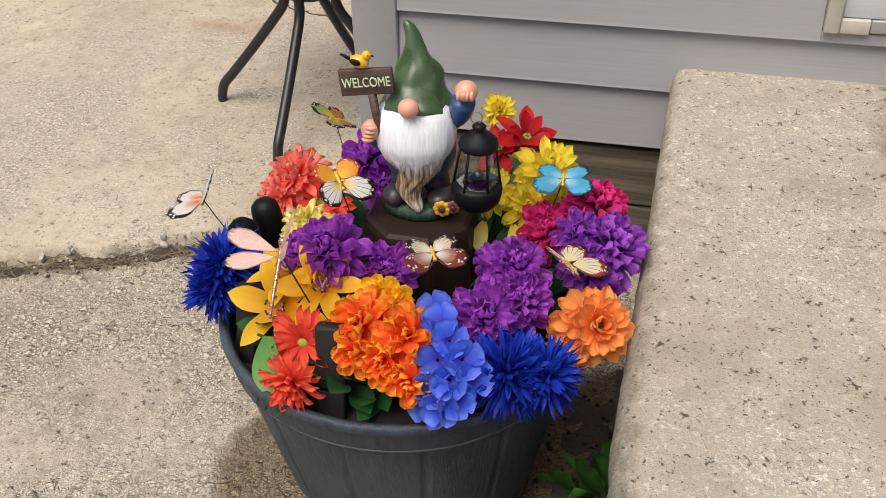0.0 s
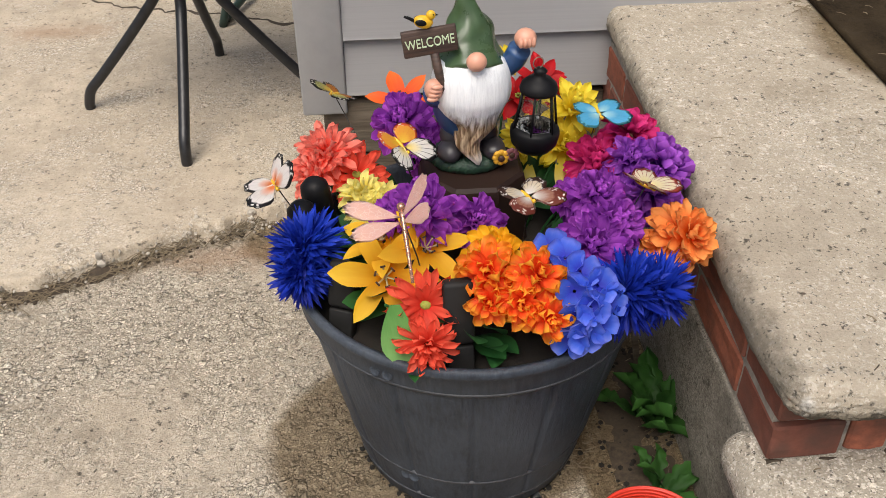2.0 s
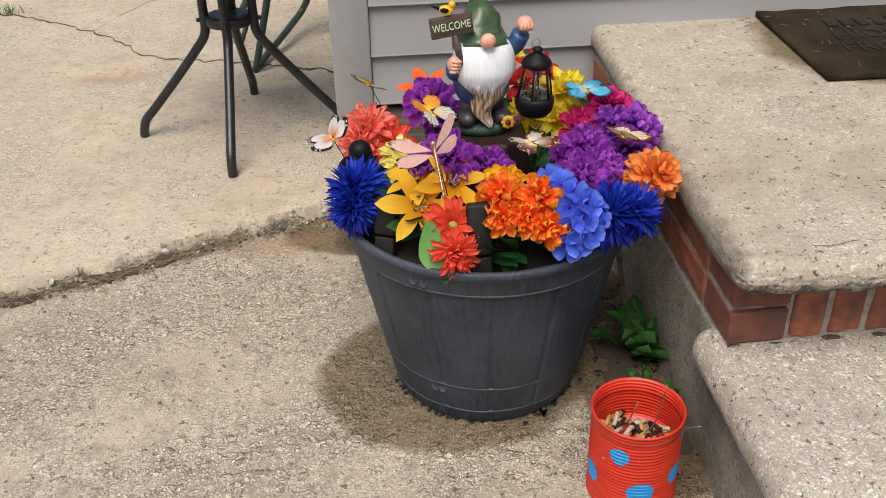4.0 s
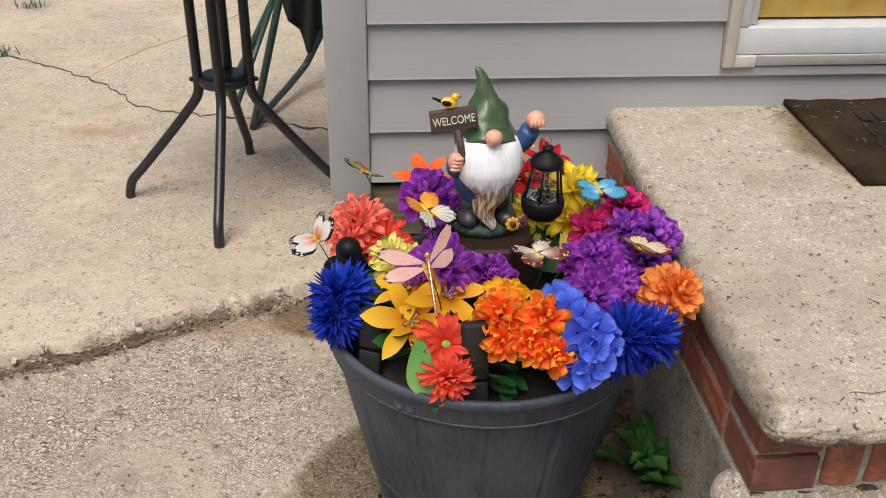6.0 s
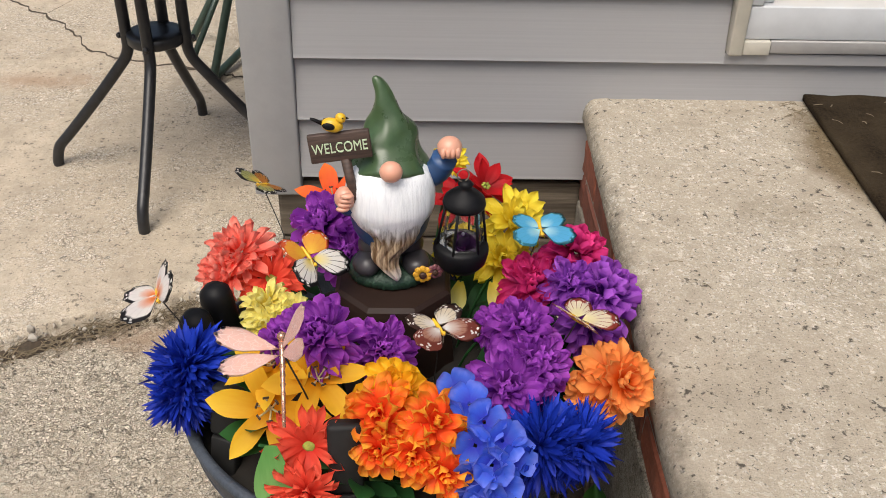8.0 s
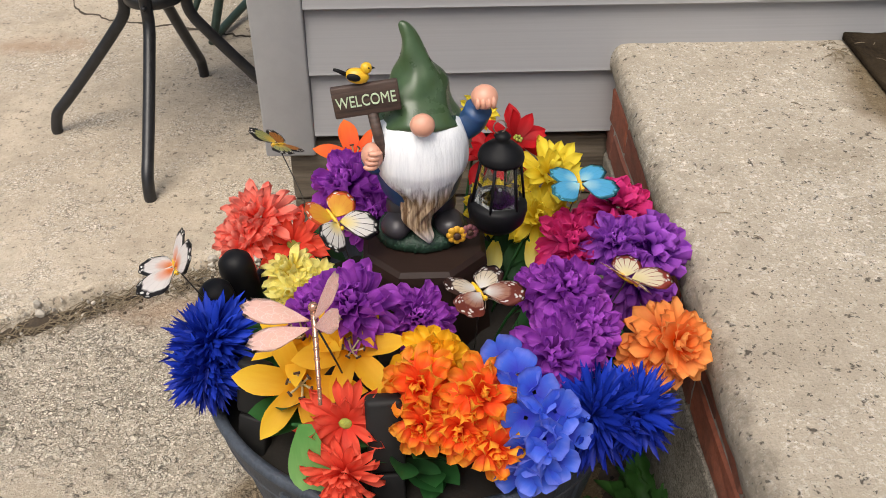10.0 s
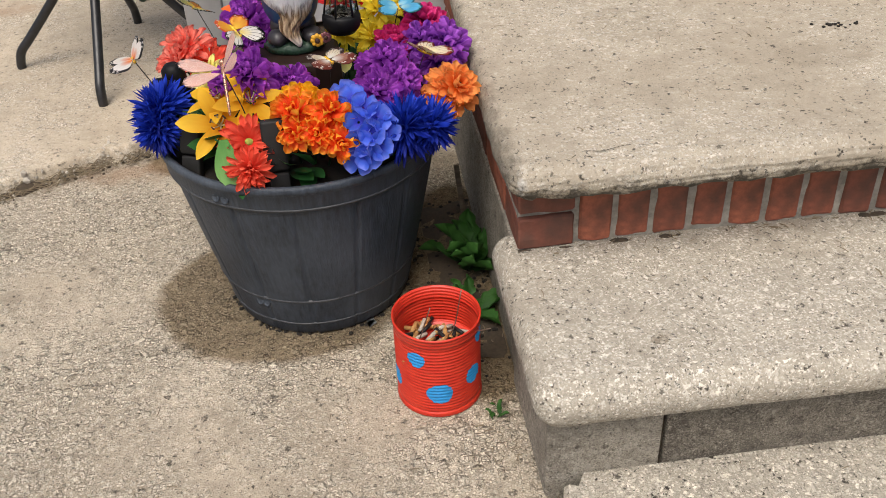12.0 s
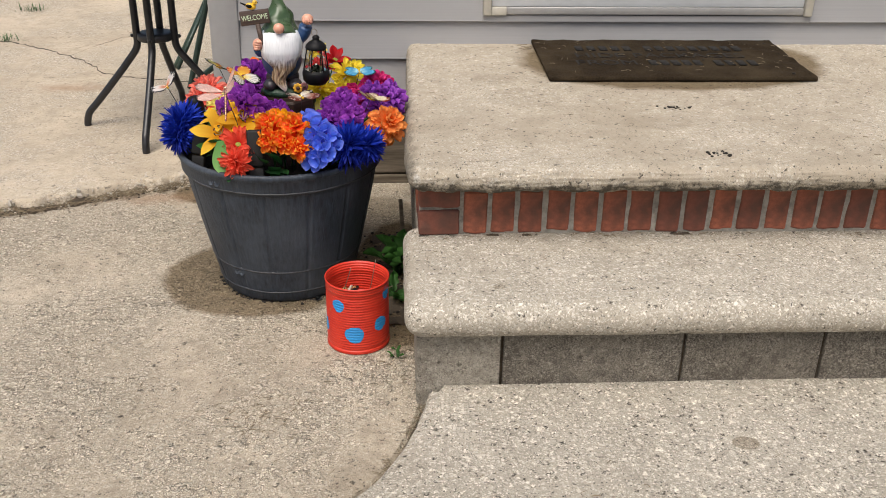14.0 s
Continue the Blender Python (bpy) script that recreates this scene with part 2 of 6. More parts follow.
def plain(name, c, rough=0.5, metal=0.0, vary=0.25, scale=40, bump=0.15):
    k = Mat(name, rough, metal)
    n = k.noise(k.coord(), scale, 5.0, 0.65)
    big = k.noise(k.coord(), scale / 9, 3.0)
    d = tuple(x * (1 - vary) for x in c[:3]) + (1,)
    col = k.mix(k.ramp(n, (0.35, 0.0), (0.65, 1.0)), d, c)
    col = k.mix(k.ramp(big, (0.4, vary * 0.8), (0.65, 0.0)), col, tuple(x * 0.7 for x in c[:3]) + (1,))
    k.color(col).bump(n, bump, 0.001)
    k.rough(k.ramp(n, (0.3, max(0.05, rough - 0.08)), (0.7, min(1, rough + 0.08))))
    return k.m


k = Mat("vinyl_siding", 0.5, spec=0.35)
v = k.coord("Object", (2.0, 60, 260))
g = k.noise(v, 1.0, 4.0)
w = k.noise(k.coord(), 3.0, 4.0)
c = k.mix(k.ramp(g, (0.3, 0.0), (0.7, 1.0)), (0.292, 0.289, 0.292, 1), (0.322, 0.318, 0.320, 1))
c = k.mix(k.ramp(w, (0.45, 0.0), (0.7, 0.3)), c, (0.28, 0.27, 0.26, 1))
M["siding"] = k.color(c).bump(g, 0.12, 0.0008).m
M["cornertrim"] = plain("vinyl_corner_trim", (0.385, 0.381, 0.378, 1), 0.5, 0, 0.08, 30, 0.05)
M["beige"] = plain("beige_trim", (0.50, 0.47, 0.40, 1), 0.45, 0, 0.1, 30, 0.05)
M["white"] = plain("white_frame_paint", (0.52, 0.535, 0.55, 1), 0.35, 0, 0.08, 25, 0.05)
M["brass"] = plain("brass_kick_plate", (0.55, 0.36, 0.09, 1), 0.35, 0.6, 0.2, 18, 0.05)
M["grey"] = plain("grey_sill_metal", (0.34, 0.33, 0.32, 1), 0.4, 0.2, 0.1, 40, 0.05)
M["doordark"] = plain("dark_door", (0.05, 0.045, 0.04, 1), 0.3, 0, 0.3, 20, 0.05)
k = Mat("clear_glass", 0.03)
k.b.inputs["Transmission Weight"].default_value = 1.0
k.b.inputs["IOR"].default_value = 1.45
M["glass"] = k.color((0.95, 0.97, 0.96, 1)).m
k = Mat("old_timber", 0.85, spec=0.2)
g = k.noise(k.coord("Object", (3, 40, 60)), 1.0, 6.0, 0.7)
M["timber"] = k.color(k.ramp(g, (0.3, (0.05, 0.04, 0.03, 1)), (0.55, (0.14, 0.115, 0.085, 1)), (0.8, (0.24, 0.20, 0.155, 1)))).bump(g, 0.6, 0.004).m
k = Mat("red_brick", 0.85, spec=0.25)
v = k.coord()
n1, n2 = k.noise(v, 60, 6.0, 0.75), k.noise(v, 9, 3.0)
r = k.random()
c = k.mix(r, (0.42, 0.135, 0.075, 1), (0.20, 0.075, 0.052, 1))
c = k.mix(k.ramp(n1, (0.35, 0.55), (0.6, 0.0)), c, (0.13, 0.05, 0.035, 1))
c = k.mix(k.ramp(n2, (0.48, 0.0), (0.66, 0.7)), c, (0.075, 0.05, 0.04, 1))
M["brick"] = k.color(c).bump(n1, 0.5, 0.003).m
M["mortar"] = plain("lime_mortar", (0.40, 0.37, 0.315, 1), 0.95, 0, 0.6, 55, 0.6)
M["soil"] = plain("potting_soil", (0.018, 0.014, 0.010, 1), 0.95, 0, 0.6, 120, 1.0)
M["dirt"] = plain("crack_dirt", (0.085, 0.062, 0.040, 1), 0.95, 0, 0.6, 120, 1.0)
M["litter"] = plain("dry_litter", (0.28, 0.22, 0.14, 1), 0.9, 0, 0.6, 50, 0.3)
M["chips"] = plain("concrete_chips", (0.55, 0.5, 0.42, 1), 0.9, 0, 0.4, 60, 0.3)
k = Mat("black_steel", 0.38, 0.0, 0.55)
n = k.noise(k.coord(), 60, 5.0)
M["steel"] = k.color(k.ramp(n, (0.3, (0.008, 0.008, 0.009, 1)), (0.7, (0.019, 0.019, 0.021, 1)))).bump(n, 0.2, 0.0006).m
M["greensteel"] = plain("green_painted_tube", (0.035, 0.065, 0.05, 1), 0.4, 0.0, 0.35, 40, 0.1)
M["canvas"] = plain("dark_green_canvas", (0.045, 0.065, 0.05, 1), 0.9, 0, 0.5, 70, 0.5)
M["grass"] = plain("lawn", (0.07, 0.10, 0.035, 1), 0.95, 0, 0.6, 30, 1.0)
k = Mat("barrel_plastic", 0.55, spec=0.35)
v = k.coord("Object", (150, 150, 5))
g = k.noise(v, 1.0, 4.0, 0.7)
w = k.noise(k.coord(), 7, 5.0)
c = k.mix(k.ramp(g, (0.32, 0.0), (0.72, 1.0)), (0.015, 0.019, 0.026, 1), (0.046, 0.058, 0.078, 1))
c = k.mix(k.ramp(w, (0.42, 0.0), (0.70, 0.65)), c, (0.075, 0.088, 0.108, 1))
M["barrel"] = k.color(c).bump(g, 0.6, 0.003).rough(k.ramp(w, (0.3, 0.42), (0.7, 0.62))).m
M["barrelline"] = plain("barrel_worn_edge", (0.065, 0.07, 0.08, 1), 0.55, 0, 0.75, 60, 0.2)
M["black"] = plain("black_plastic", (0.005, 0.005, 0.006, 1), 0.55, 0, 0.3, 60, 0.1)
M["charcoal"] = plain("charcoal_plastic", (0.018, 0.0175, 0.017, 1), 0.6, 0, 0.3, 60, 0.2)
M["brownblock"] = plain("dark_brown_glaze", (0.028, 0.015, 0.011, 1), 0.55, 0, 0.4, 30, 0.2)
k = Mat("red_tin_paint", 0.42, spec=0.4)
n = k.noise(k.coord("Object", (30, 30, 60)), 1.0, 5.0)
M["tin"] = k.color(k.ramp(n, (0.3, (0.50, 0.022, 0.012, 1)), (0.7, (0.62, 0.045, 0.02, 1)))).bump(k.math("ADD", k.math("MULTIPLY", n, 0.3), k.math("SINE", k.math("MULTIPLY", k.node("ShaderNodeSeparateXYZ", Vector=k.coord()).outputs[2], 897.6))), 0.5, 0.0012).m
M["tinblue"] = plain("blue_dot_paint", (0.02, 0.27, 0.62, 1), 0.5, 0, 0.15, 80, 0.1)
M["wire"] = plain("thin_wire", (0.28, 0.22, 0.17, 1), 0.4, 0.7, 0.2, 60, 0.0)
M["darkwire"] = plain("dark_wire", (0.04, 0.035, 0.03, 1), 0.5, 0.4, 0.2, 60, 0.0)
M["filter"] = plain("tan_paper", (0.50, 0.27, 0.09, 1), 0.8, 0, 0.3, 90, 0.1)
M["paper"] = plain("grey_paper", (0.5, 0.45, 0.37, 1), 0.85, 0, 0.35, 90, 0.1)
k = Mat("coir_mat", 0.95, spec=0.1)
n = k.noise(k.coord(), 180, 4.0, 0.8)
w = k.noise(k.coord(), 6, 4.0)
c = k.ramp(n, (0.3, (0.009, 0.006, 0.004, 1)), (0.7, (0.046, 0.032, 0.018, 1)))
c = k.mix(k.ramp(w, (0.42, 0.0), (0.68, 0.55)), c, (0.085, 0.063, 0.037, 1))
M["coir"] = k.color(c).bump(n, 1.0, 0.006).m
M["matprint"] = plain("black_mat_print", (0.012, 0.01, 0.008, 1), 0.95, 0, 0.4, 160, 0.8)
for q in ("black", "charcoal", "brownblock"):
    M[q].node_tree.nodes["Principled BSDF"].inputs["Specular IOR Level"].default_value = 0.22
# statue paints
M["hat"] = plain("green_hat_paint", (0.060, 0.108, 0.044, 1), 0.30, 0, 0.5, 22, 0.25)
k = Mat("beard_paint", 0.45, spec=0.4)
p = k.coord("Generated")
z = k.node("ShaderNodeSeparateXYZ", Vector=k.coord()).outputs[2]
s1 = k.noise(k.coord("Object", (330, 150, 18)), 1.0, 4.0)
lower = k.node("ShaderNodeMapRange", Value=k.math("ADD", z, k.math("MULTIPLY", k.math("SUBTRACT", s1, 0.5), 0.04)), From_Min=0.080, From_Max=0.108).outputs[0]
tipz = k.node("ShaderNodeMapRange", Value=z, From_Min=0.024, From_Max=0.040).outputs[0]
streak = k.ramp(s1, (0.40, (0.13, 0.075, 0.035, 1)), (0.60, (0.50, 0.38, 0.25, 1)))
c = k.mix(lower, streak, k.ramp(s1, (0.3, (0.62, 0.635, 0.66, 1)), (0.55, (0.73, 0.745, 0.76, 1))))
c = k.mix(tipz, (0.68, 0.62, 0.55, 1), c)
M["beard"] = k.color(c).bump(s1, 0.45, 0.002).m
M["skin"] = plain("peach_paint", (0.68, 0.34, 0.235, 1), 0.35, 0, 0.15, 30, 0.1)
M["boot"] = plain("boot_paint", (0.04, 0.036, 0.04, 1), 0.4, 0, 0.4, 40, 0.2)
M["coat"] = plain("blue_coat_paint", (0.03, 0.085, 0.22, 1), 0.4, 0, 0.4, 30, 0.15)
M["turf"] = plain("turf_paint", (0.018, 0.055, 0.03, 1), 0.5, 0, 0.6, 300, 1.0)
M["sunyel"] = plain("sunflower_paint", (0.72, 0.38, 0.03, 1), 0.5, 0, 0.2, 50, 0.1)
M["sunbrown"] = plain("sunflower_heart", (0.06, 0.025, 0.012, 1), 0.6, 0, 0.3, 50, 0.1)
M["pinkflower"] = plain("dusty_pink_paint", (0.25, 0.09, 0.10, 1), 0.5, 0, 0.3, 50, 0.1)
k = Mat("sign_wood_paint", 0.6)
g = k.noise(k.coord("Object", (14, 60, 220)), 1.0, 5.0)
M["signwood"] = k.color(k.ramp(g, (0.3, (0.028, 0.017, 0.013, 1)), (0.7, (0.085, 0.05, 0.036, 1)))).bump(g, 0.5, 0.002).m
M["lettering"] = plain("pale_green_lettering", (0.55, 0.66, 0.45, 1), 0.6, 0, 0.15, 90, 0.05)
M["birdyel"] = plain("yellow_bird_paint", (0.78, 0.46, 0.02, 1), 0.4, 0, 0.2, 60, 0.1)
M["stamen"] = plain("stamen", (0.62, 0.52, 0.26, 1), 0.6, 0, 0.2, 60, 0.0)
M["anther"] = plain("anther", (0.06, 0.03, 0.012, 1), 0.7, 0, 0.2, 60, 0.0)
M["heart"] = plain("green_flower_heart", (0.35, 0.40, 0.06, 1), 0.8, 0, 0.4, 200, 0.6)
M["copper"] = plain("copper_foil", (0.62, 0.33, 0.23, 1), 0.22, 0.75, 0.25, 90, 0.2)
k = Mat("pink_gauze", 0.35, spec=0.5)
n = k.cells(k.coord("UV", (9, 5, 1)), 1.0, "Distance", "DISTANCE_TO_EDGE")
c = k.mix(k.ramp(n, (0.0, 1.0), (0.06, 0.0)), (0.84, 0.56, 0.48, 1), (0.92, 0.74, 0.68, 1))
k.b.inputs["Transmission Weight"].default_value = 0.25
M["gauze"] = k.color(c).m


def wing_mat(name, root, mid, edge, spot, rim=0.80, veins=0.5):
    """Printed paper wings: colour runs from the root to the rim along u; veins and rim spots."""
    k = Mat(name, 0.5)
    uv = k.coord("UV")
    s = k.node("ShaderNodeSeparateXYZ", Vector=uv)
    u, a = s.outputs[0], s.outputs[1]
    n = k.noise(k.coord("UV", (6, 6, 1)), 1.0, 3.0)
    u2 = k.math("ADD", u, k.math("MULTIPLY", k.math("SUBTRACT", n, 0.5), 0.12))
    c = k.ramp(u2, (0.15, root), (0.55, mid))
    ribs = k.math("ABSOLUTE", k.math("SINE", k.math("MULTIPLY", a, 22.0)))
    c = k.mix(k.math("MULTIPLY", k.ramp(ribs, (0.10, 1.0), (0.26, 0.0)), k.math("MULTIPLY", k.ramp(u, (0.35, 0.0), (0.5, 1.0)), veins)), c, edge)
    c = k.mix(k.ramp(u2, (rim - 0.03, 0.0), (rim + 0.02, 1.0)), c, edge)
    dots = k.cells(k.coord("UV", (11, 11, 1)), 1.0)
    band = k.math("MULTIPLY", k.ramp(u, (rim - 0.02, 0.0), (rim + 0.02, 1.0)), k.ramp(u, (0.95, 1.0), (0.98, 0.0)))
    c = k.mix(k.math("MULTIPLY", k.ramp(dots, (0.30, 1.0), (0.42, 0.0)), band), c, spot)
    return k.color(c).m


BK = (0.012, 0.01, 0.01, 1)
WH = (0.82, 0.8, 0.75, 1)
M["w_orange"] = wing_mat("white_orange_wing", (0.85, 0.26, 0.06, 1), (0.86, 0.82, 0.78, 1), BK, WH, 0.84, 0.1)
M["w_yellow"] = wing_mat("yellow_orange_wing", (0.9, 0.62, 0.05, 1), (0.85, 0.42, 0.05, 1), (0.75, 0.12, 0.03, 1), WH, 0.84, 0.2)
M["w_white"] = wing_mat("white_veined_wing", (0.85, 0.7, 0.2, 1), WH, BK, WH, 0.86, 0.9)
M["w_brown"] = wing_mat("brown_white_wing", WH, (0.75, 0.66, 0.5, 1), (0.05, 0.018, 0.012, 1), WH, 0.74, 0.7)
M["w_rust"] = wing_mat("rust_white_wing", WH, (0.45, 0.22, 0.15, 1), (0.20, 0.035, 0.02, 1), WH, 0.66, 0.6)
M["w_cream"] = wing_mat("cream_veined_wing", (0.85, 0.76, 0.4, 1), (0.84, 0.76, 0.55, 1), (0.35, 0.05, 0.03, 1), WH, 0.80, 1.0)
M["w_blue"] = wing_mat("turquoise_wing", (0.5, 0.8, 0.86, 1), (0.12, 0.52, 0.82, 1), (0.03, 0.20, 0.26, 1), (0.2, 0.6, 0.75, 1), 0.88, 0.15)
M["w_green"] = wing_mat("olive_veined_wing", (0.75, 0.5, 0.05, 1), (0.42, 0.42, 0.16, 1), BK, WH, 0.80, 0.9)
M["w_monarch"] = wing_mat("amber_wing", (0.45, 0.17, 0.03, 1), (0.5, 0.2, 0.03, 1), BK, WH, 0.78, 0.9)


# ---- mesh helpers ----
def mesh_of(name, bm, material=None, smooth=True):
    me = bpy.data.meshes.new(name)
    bm.normal_update()
    bm.to_mesh(me)
    bm.free()
    for m in (material if isinstance(material, (list, tuple)) else [material]):
        if m:
            me.materials.append(m)
    if smooth:
        me.polygons.foreach_set("use_smooth", [True] * len(me.polygons))
        me.update()
    return me


def part(name, bm, material, parent=None, label="", smooth=True, at=None):
    ob = new(name, bm if isinstance(bm, bpy.types.Mesh) else mesh_of(name, bm, material, smooth))
    if parent:
        ob.parent = parent
    if at is not None:
        ob.matrix_basis = at
    if label:
        ob["label"] = label
    return ob


def thing(name, label, category, group="", kind="", at=None):
    ob = tagged(new(name), label, category, group, kind)
    ob.empty_display_size = 0.02
    if at is not None:
        ob.matrix_basis = at
    return ob


def box(bm, lo, hi, bevel=0.0, segments=2, index=0):
    r = bmesh.ops.create_cube(bm, size=1.0)
    vs = r["verts"]
    for v in vs:
        v.co = Vector([(a + b) / 2 + c * (b - a) for a, b, c in zip(lo, hi, v.co)])
    faces = {f for v in vs for f in v.link_faces}
    for f in faces:
        f.material_index = index
    if bevel > 0:
        r = bmesh.ops.bevel(bm, geom=list({e for v in vs for e in v.link_edges}), offset=bevel, segments=segments, profile=0.5, affect="EDGES")
        for f in r["faces"]:
            f.material_index = index
    return bm


def lathe(bm, profile, n=32, m=None, index=0, wobble=None):
    """Turns (radius, height) pairs round z."""
    m = m or Matrix()
    rings = []
    for r, z in profile:
        ring = []
        for i in range(n):
            a = 2 * math.pi * i / n
            co = Vector((r * math.cos(a), r * math.sin(a), z))
            if wobble:
                co = wobble(co, a)
            ring.append(bm.verts.new(m @ co))
        rings.append(ring)
    for a, b in zip(rings, rings[1:]):
        for i in range(n):
            f = bm.faces.new((a[i], a[(i + 1) % n], b[(i + 1) % n], b[i]))
            f.material_index = index
    for ring, flip in ((rings[0], True), (rings[-1], False)):
        f = bm.faces.new(ring[::-1] if flip else ring)
        f.material_index = index
    return bm


def tube(bm, pts, r, n=8, index=0, ends=None):
    """A round bar through points; ends: radius factors at start and end."""
    pts = [Vector(p) for p in pts]
    rings = []
    side = None
    for i, p in enumerate(pts):
        d = (pts[min(i + 1, len(pts) - 1)] - pts[max(i - 1, 0)]).normalized()
        if side is None:
            side = d.orthogonal().normalized()
        side = (side - d * side.dot(d)).normalized()
        up = d.cross(side)
        f = 1.0
        if ends:
            t = i / (len(pts) - 1)
            f = ends[0] * (1 - t) + ends[1] * t
        rings.append([bm.verts.new(p + r * f * (math.cos(2 * math.pi * j / n) * side + math.sin(2 * math.pi * j / n) * up)) for j in range(n)])
    for a, b in zip(rings, rings[1:]):
        for j in range(n):
            bm.faces.new((a[j], a[(j + 1) % n], b[(j + 1) % n], b[j])).material_index = index
    bm.faces.new(rings[0][::-1]).material_index = index
    bm.faces.new(rings[-1]).material_index = index
    return bm


def smooth_path(pts, n=6):
    """Catmull-Rom points through pts."""
    p = [Vector(q) for q in pts]
    p = [2 * p[0] - p[1]] + p + [2 * p[-1] - p[-2]]
    out = []
    for i in range(1, len(p) - 2):
        for j in range(n):
            t = j / n
            a, b, c, d = p[i - 1:i + 3]
            out.append(0.5 * (2 * b + (c - a) * t + (2 * a - 5 * b + 4 * c - d) * t * t + (3 * b - a - 3 * c + d) * t ** 3))
    out.append(p[-2])
    return out


def ball(bm, c, r, squash=(1, 1, 1), index=0, u=16, v=10, m=None, lump=0.0, lump_scale=30):
    res = bmesh.ops.create_uvsphere(bm, u_segments=u, v_segments=v, radius=1.0)
    for w in res["verts"]:
        co = Vector([a * b * r for a, b in zip(w.co, squash)])
        if m:
            co = m @ co
        co = co + Vector(c)
        if lump:
            co += w.co * lump * noise.noise(co * lump_scale)
        w.co = co
    for f in {f for w in res["verts"] for f in w.link_faces}:
        f.material_index = index
    return bm


def rough_block(lo, hi, r, cuts=44, amp=0.003, scale=22, shape=None):
    """A cast block with rounded, slightly broken edges."""
    bm = bmesh.new()
    bmesh.ops.create_cube(bm, size=2.0)
    bmesh.ops.subdivide_edges(bm, edges=bm.edges[:], cuts=cuts, use_grid_fill=True)
    lo, hi = Vector(lo), Vector(hi)
    mid, half = (lo + hi) / 2, (hi - lo) / 2
    for v in bm.verts:
        p = Vector([math.sin(math.pi / 2 * c) * h for c, h in zip(v.co, half)])
        q = Vector([max(-h + r, min(h - r, c)) for c, h in zip(p, half)])
        d = p - q
        if d.length > 1e-6:
            p = q + d.normalized() * r
        w = p + mid
        n = (noise.noise(w * scale) * amp + noise.noise(w * scale * 4) * amp * 0.45) * (1.0 if w.y < 0.0 else 0.3)
        w = w + (d.normalized() if d.length > 1e-6 else Vector((0, 0, 0))) * n
        v.co = shape(w) if shape else w
    return bm


# ---- ground, patio, driveway ----
bm = bmesh.new()
bmesh.ops.create_grid(bm, x_segments=8, y_segments=8, size=400)
for v in bm.verts:
    v.co.z = -0.12
tagged(part("ground", bm, M["grass"]), "flat lawn ground reaching the horizon", "ground", kind="structure")


def edge_line(pts, step=0.012, amp=0.012, seed=0.0):
    """A wandering, broken line through plan points."""
    out = []
    for p in smooth_path([(x, y, 0) for x, y in pts], 24):
        out.append(p)
    fine = []
    for a, b in zip(out, out[1:]):
        n = max(1, int((b - a).length / step))
        for i in range(n):
            q = a + (b - a) * i / n
            s = Vector((q.x * 16 + seed, q.y * 16, seed))
            w = noise.noise(s) * amp + noise.noise(s * 4) * amp * 0.5
            fine.append(Vector((q.x + w * 0.3, q.y + w, 0)))
    fine.append(out[-1])
    return fine


EDGE = [(-3.5, 0.10), (-2.2, 0.44), (-1.54, 0.675), (-1.2, 0.80), (-0.96, 0.915), (-0.75, 1.0), (-0.60, 1.05), (-0.40, 1.10)]


def edged_slab(name, line, back, top, depth, material):
    """A slab whose broken, crumbled near edge follows line; the points of back close its far side."""
    bm = bmesh.new()
    rows = []
    for o in [0.10, 0.08, 0.065] + [0.052 - 0.0045 * i for i in range(20)] + [-0.042]:
        row = []
        for p in line:
            q = Vector((p.x, p.y + o, 0))
            rim = 0.020 * noise.noise(q * 11) + 0.014 * noise.noise(q * 34 + Vector((7, 0, 0))) + 0.008
            width = 0.011 + 0.008 * noise.noise(q * 6 + Vector((3, 3, 0)))
            f = min(1.0, max(0.0, (o - rim + width) / (2 * width)))
            f = f * f * (3 - 2 * f)
            rough = 0.0 if o > 0.099 else (0.010 * noise.noise(q * 42) + 0.007 * noise.noise(q * 95)) * (1 - abs(2 * f - 1) * 0.6)
            row.append(bm.verts.new((q.x, q.y, -0.012 + (top + 0.012) * f + rough * (0.4 if o > 0.05 else 1.0))))
        rows.append(row)
    for v in rows[0]:
        v.co.z = top
    far = [bm.verts.new((x, y, top)) for x, y in back]
    f = bm.faces.new(rows[0] + far)
    for a, b in zip(rows, rows[1:]):
        for i in range(len(a) - 1):
            bm.faces.new((a[i], b[i], b[i + 1], a[i + 1]))
    bmesh.ops.recalc_face_normals(bm, faces=bm.faces[:])
    bmesh.ops.triangulate(bm, faces=[f])
    return part(name, bm, material)


line = edge_line(EDGE, 0.009, 0.020)
tagged(edged_slab("patio", line, [(-0.4, 6.0), (-5.0, 6.0), (-5.0, 0.1)], 0.036, 0.10, M["patio"]),
       "raised tan concrete patio slab with a broken edge", "patio", kind="structure")

# the curved joint between the driveway and the front walk
JOINT = [(0.0, -0.30), (-0.02, -0.38), (-0.06, -0.49), (-0.125, -0.60), (-0.25, -0.72), (-0.45, -0.83), (-0.8, -0.95), (-1.6, -1.1), (-4.0, -1.3)]
jl = smooth_path([(x, y, 0) for x, y in JOINT], 12)
bm = bmesh.new()
outline = [(-0.002, 1.03), (-3.6, 1.03), (-5.0, 0.2), (-5.0, -1.3)]
top = [bm.verts.new((x, y, 0.0)) for x, y in outline]
inner = [bm.verts.new((p.x - 0.006, p.y + 0.006, 0.0)) for p in reversed(jl)]
low = [bm.verts.new((p.x, p.y, -0.010)) for p in reversed(jl)]
deep = [bm.verts.new((p.x, p.y, -0.1)) for p in reversed(jl)]
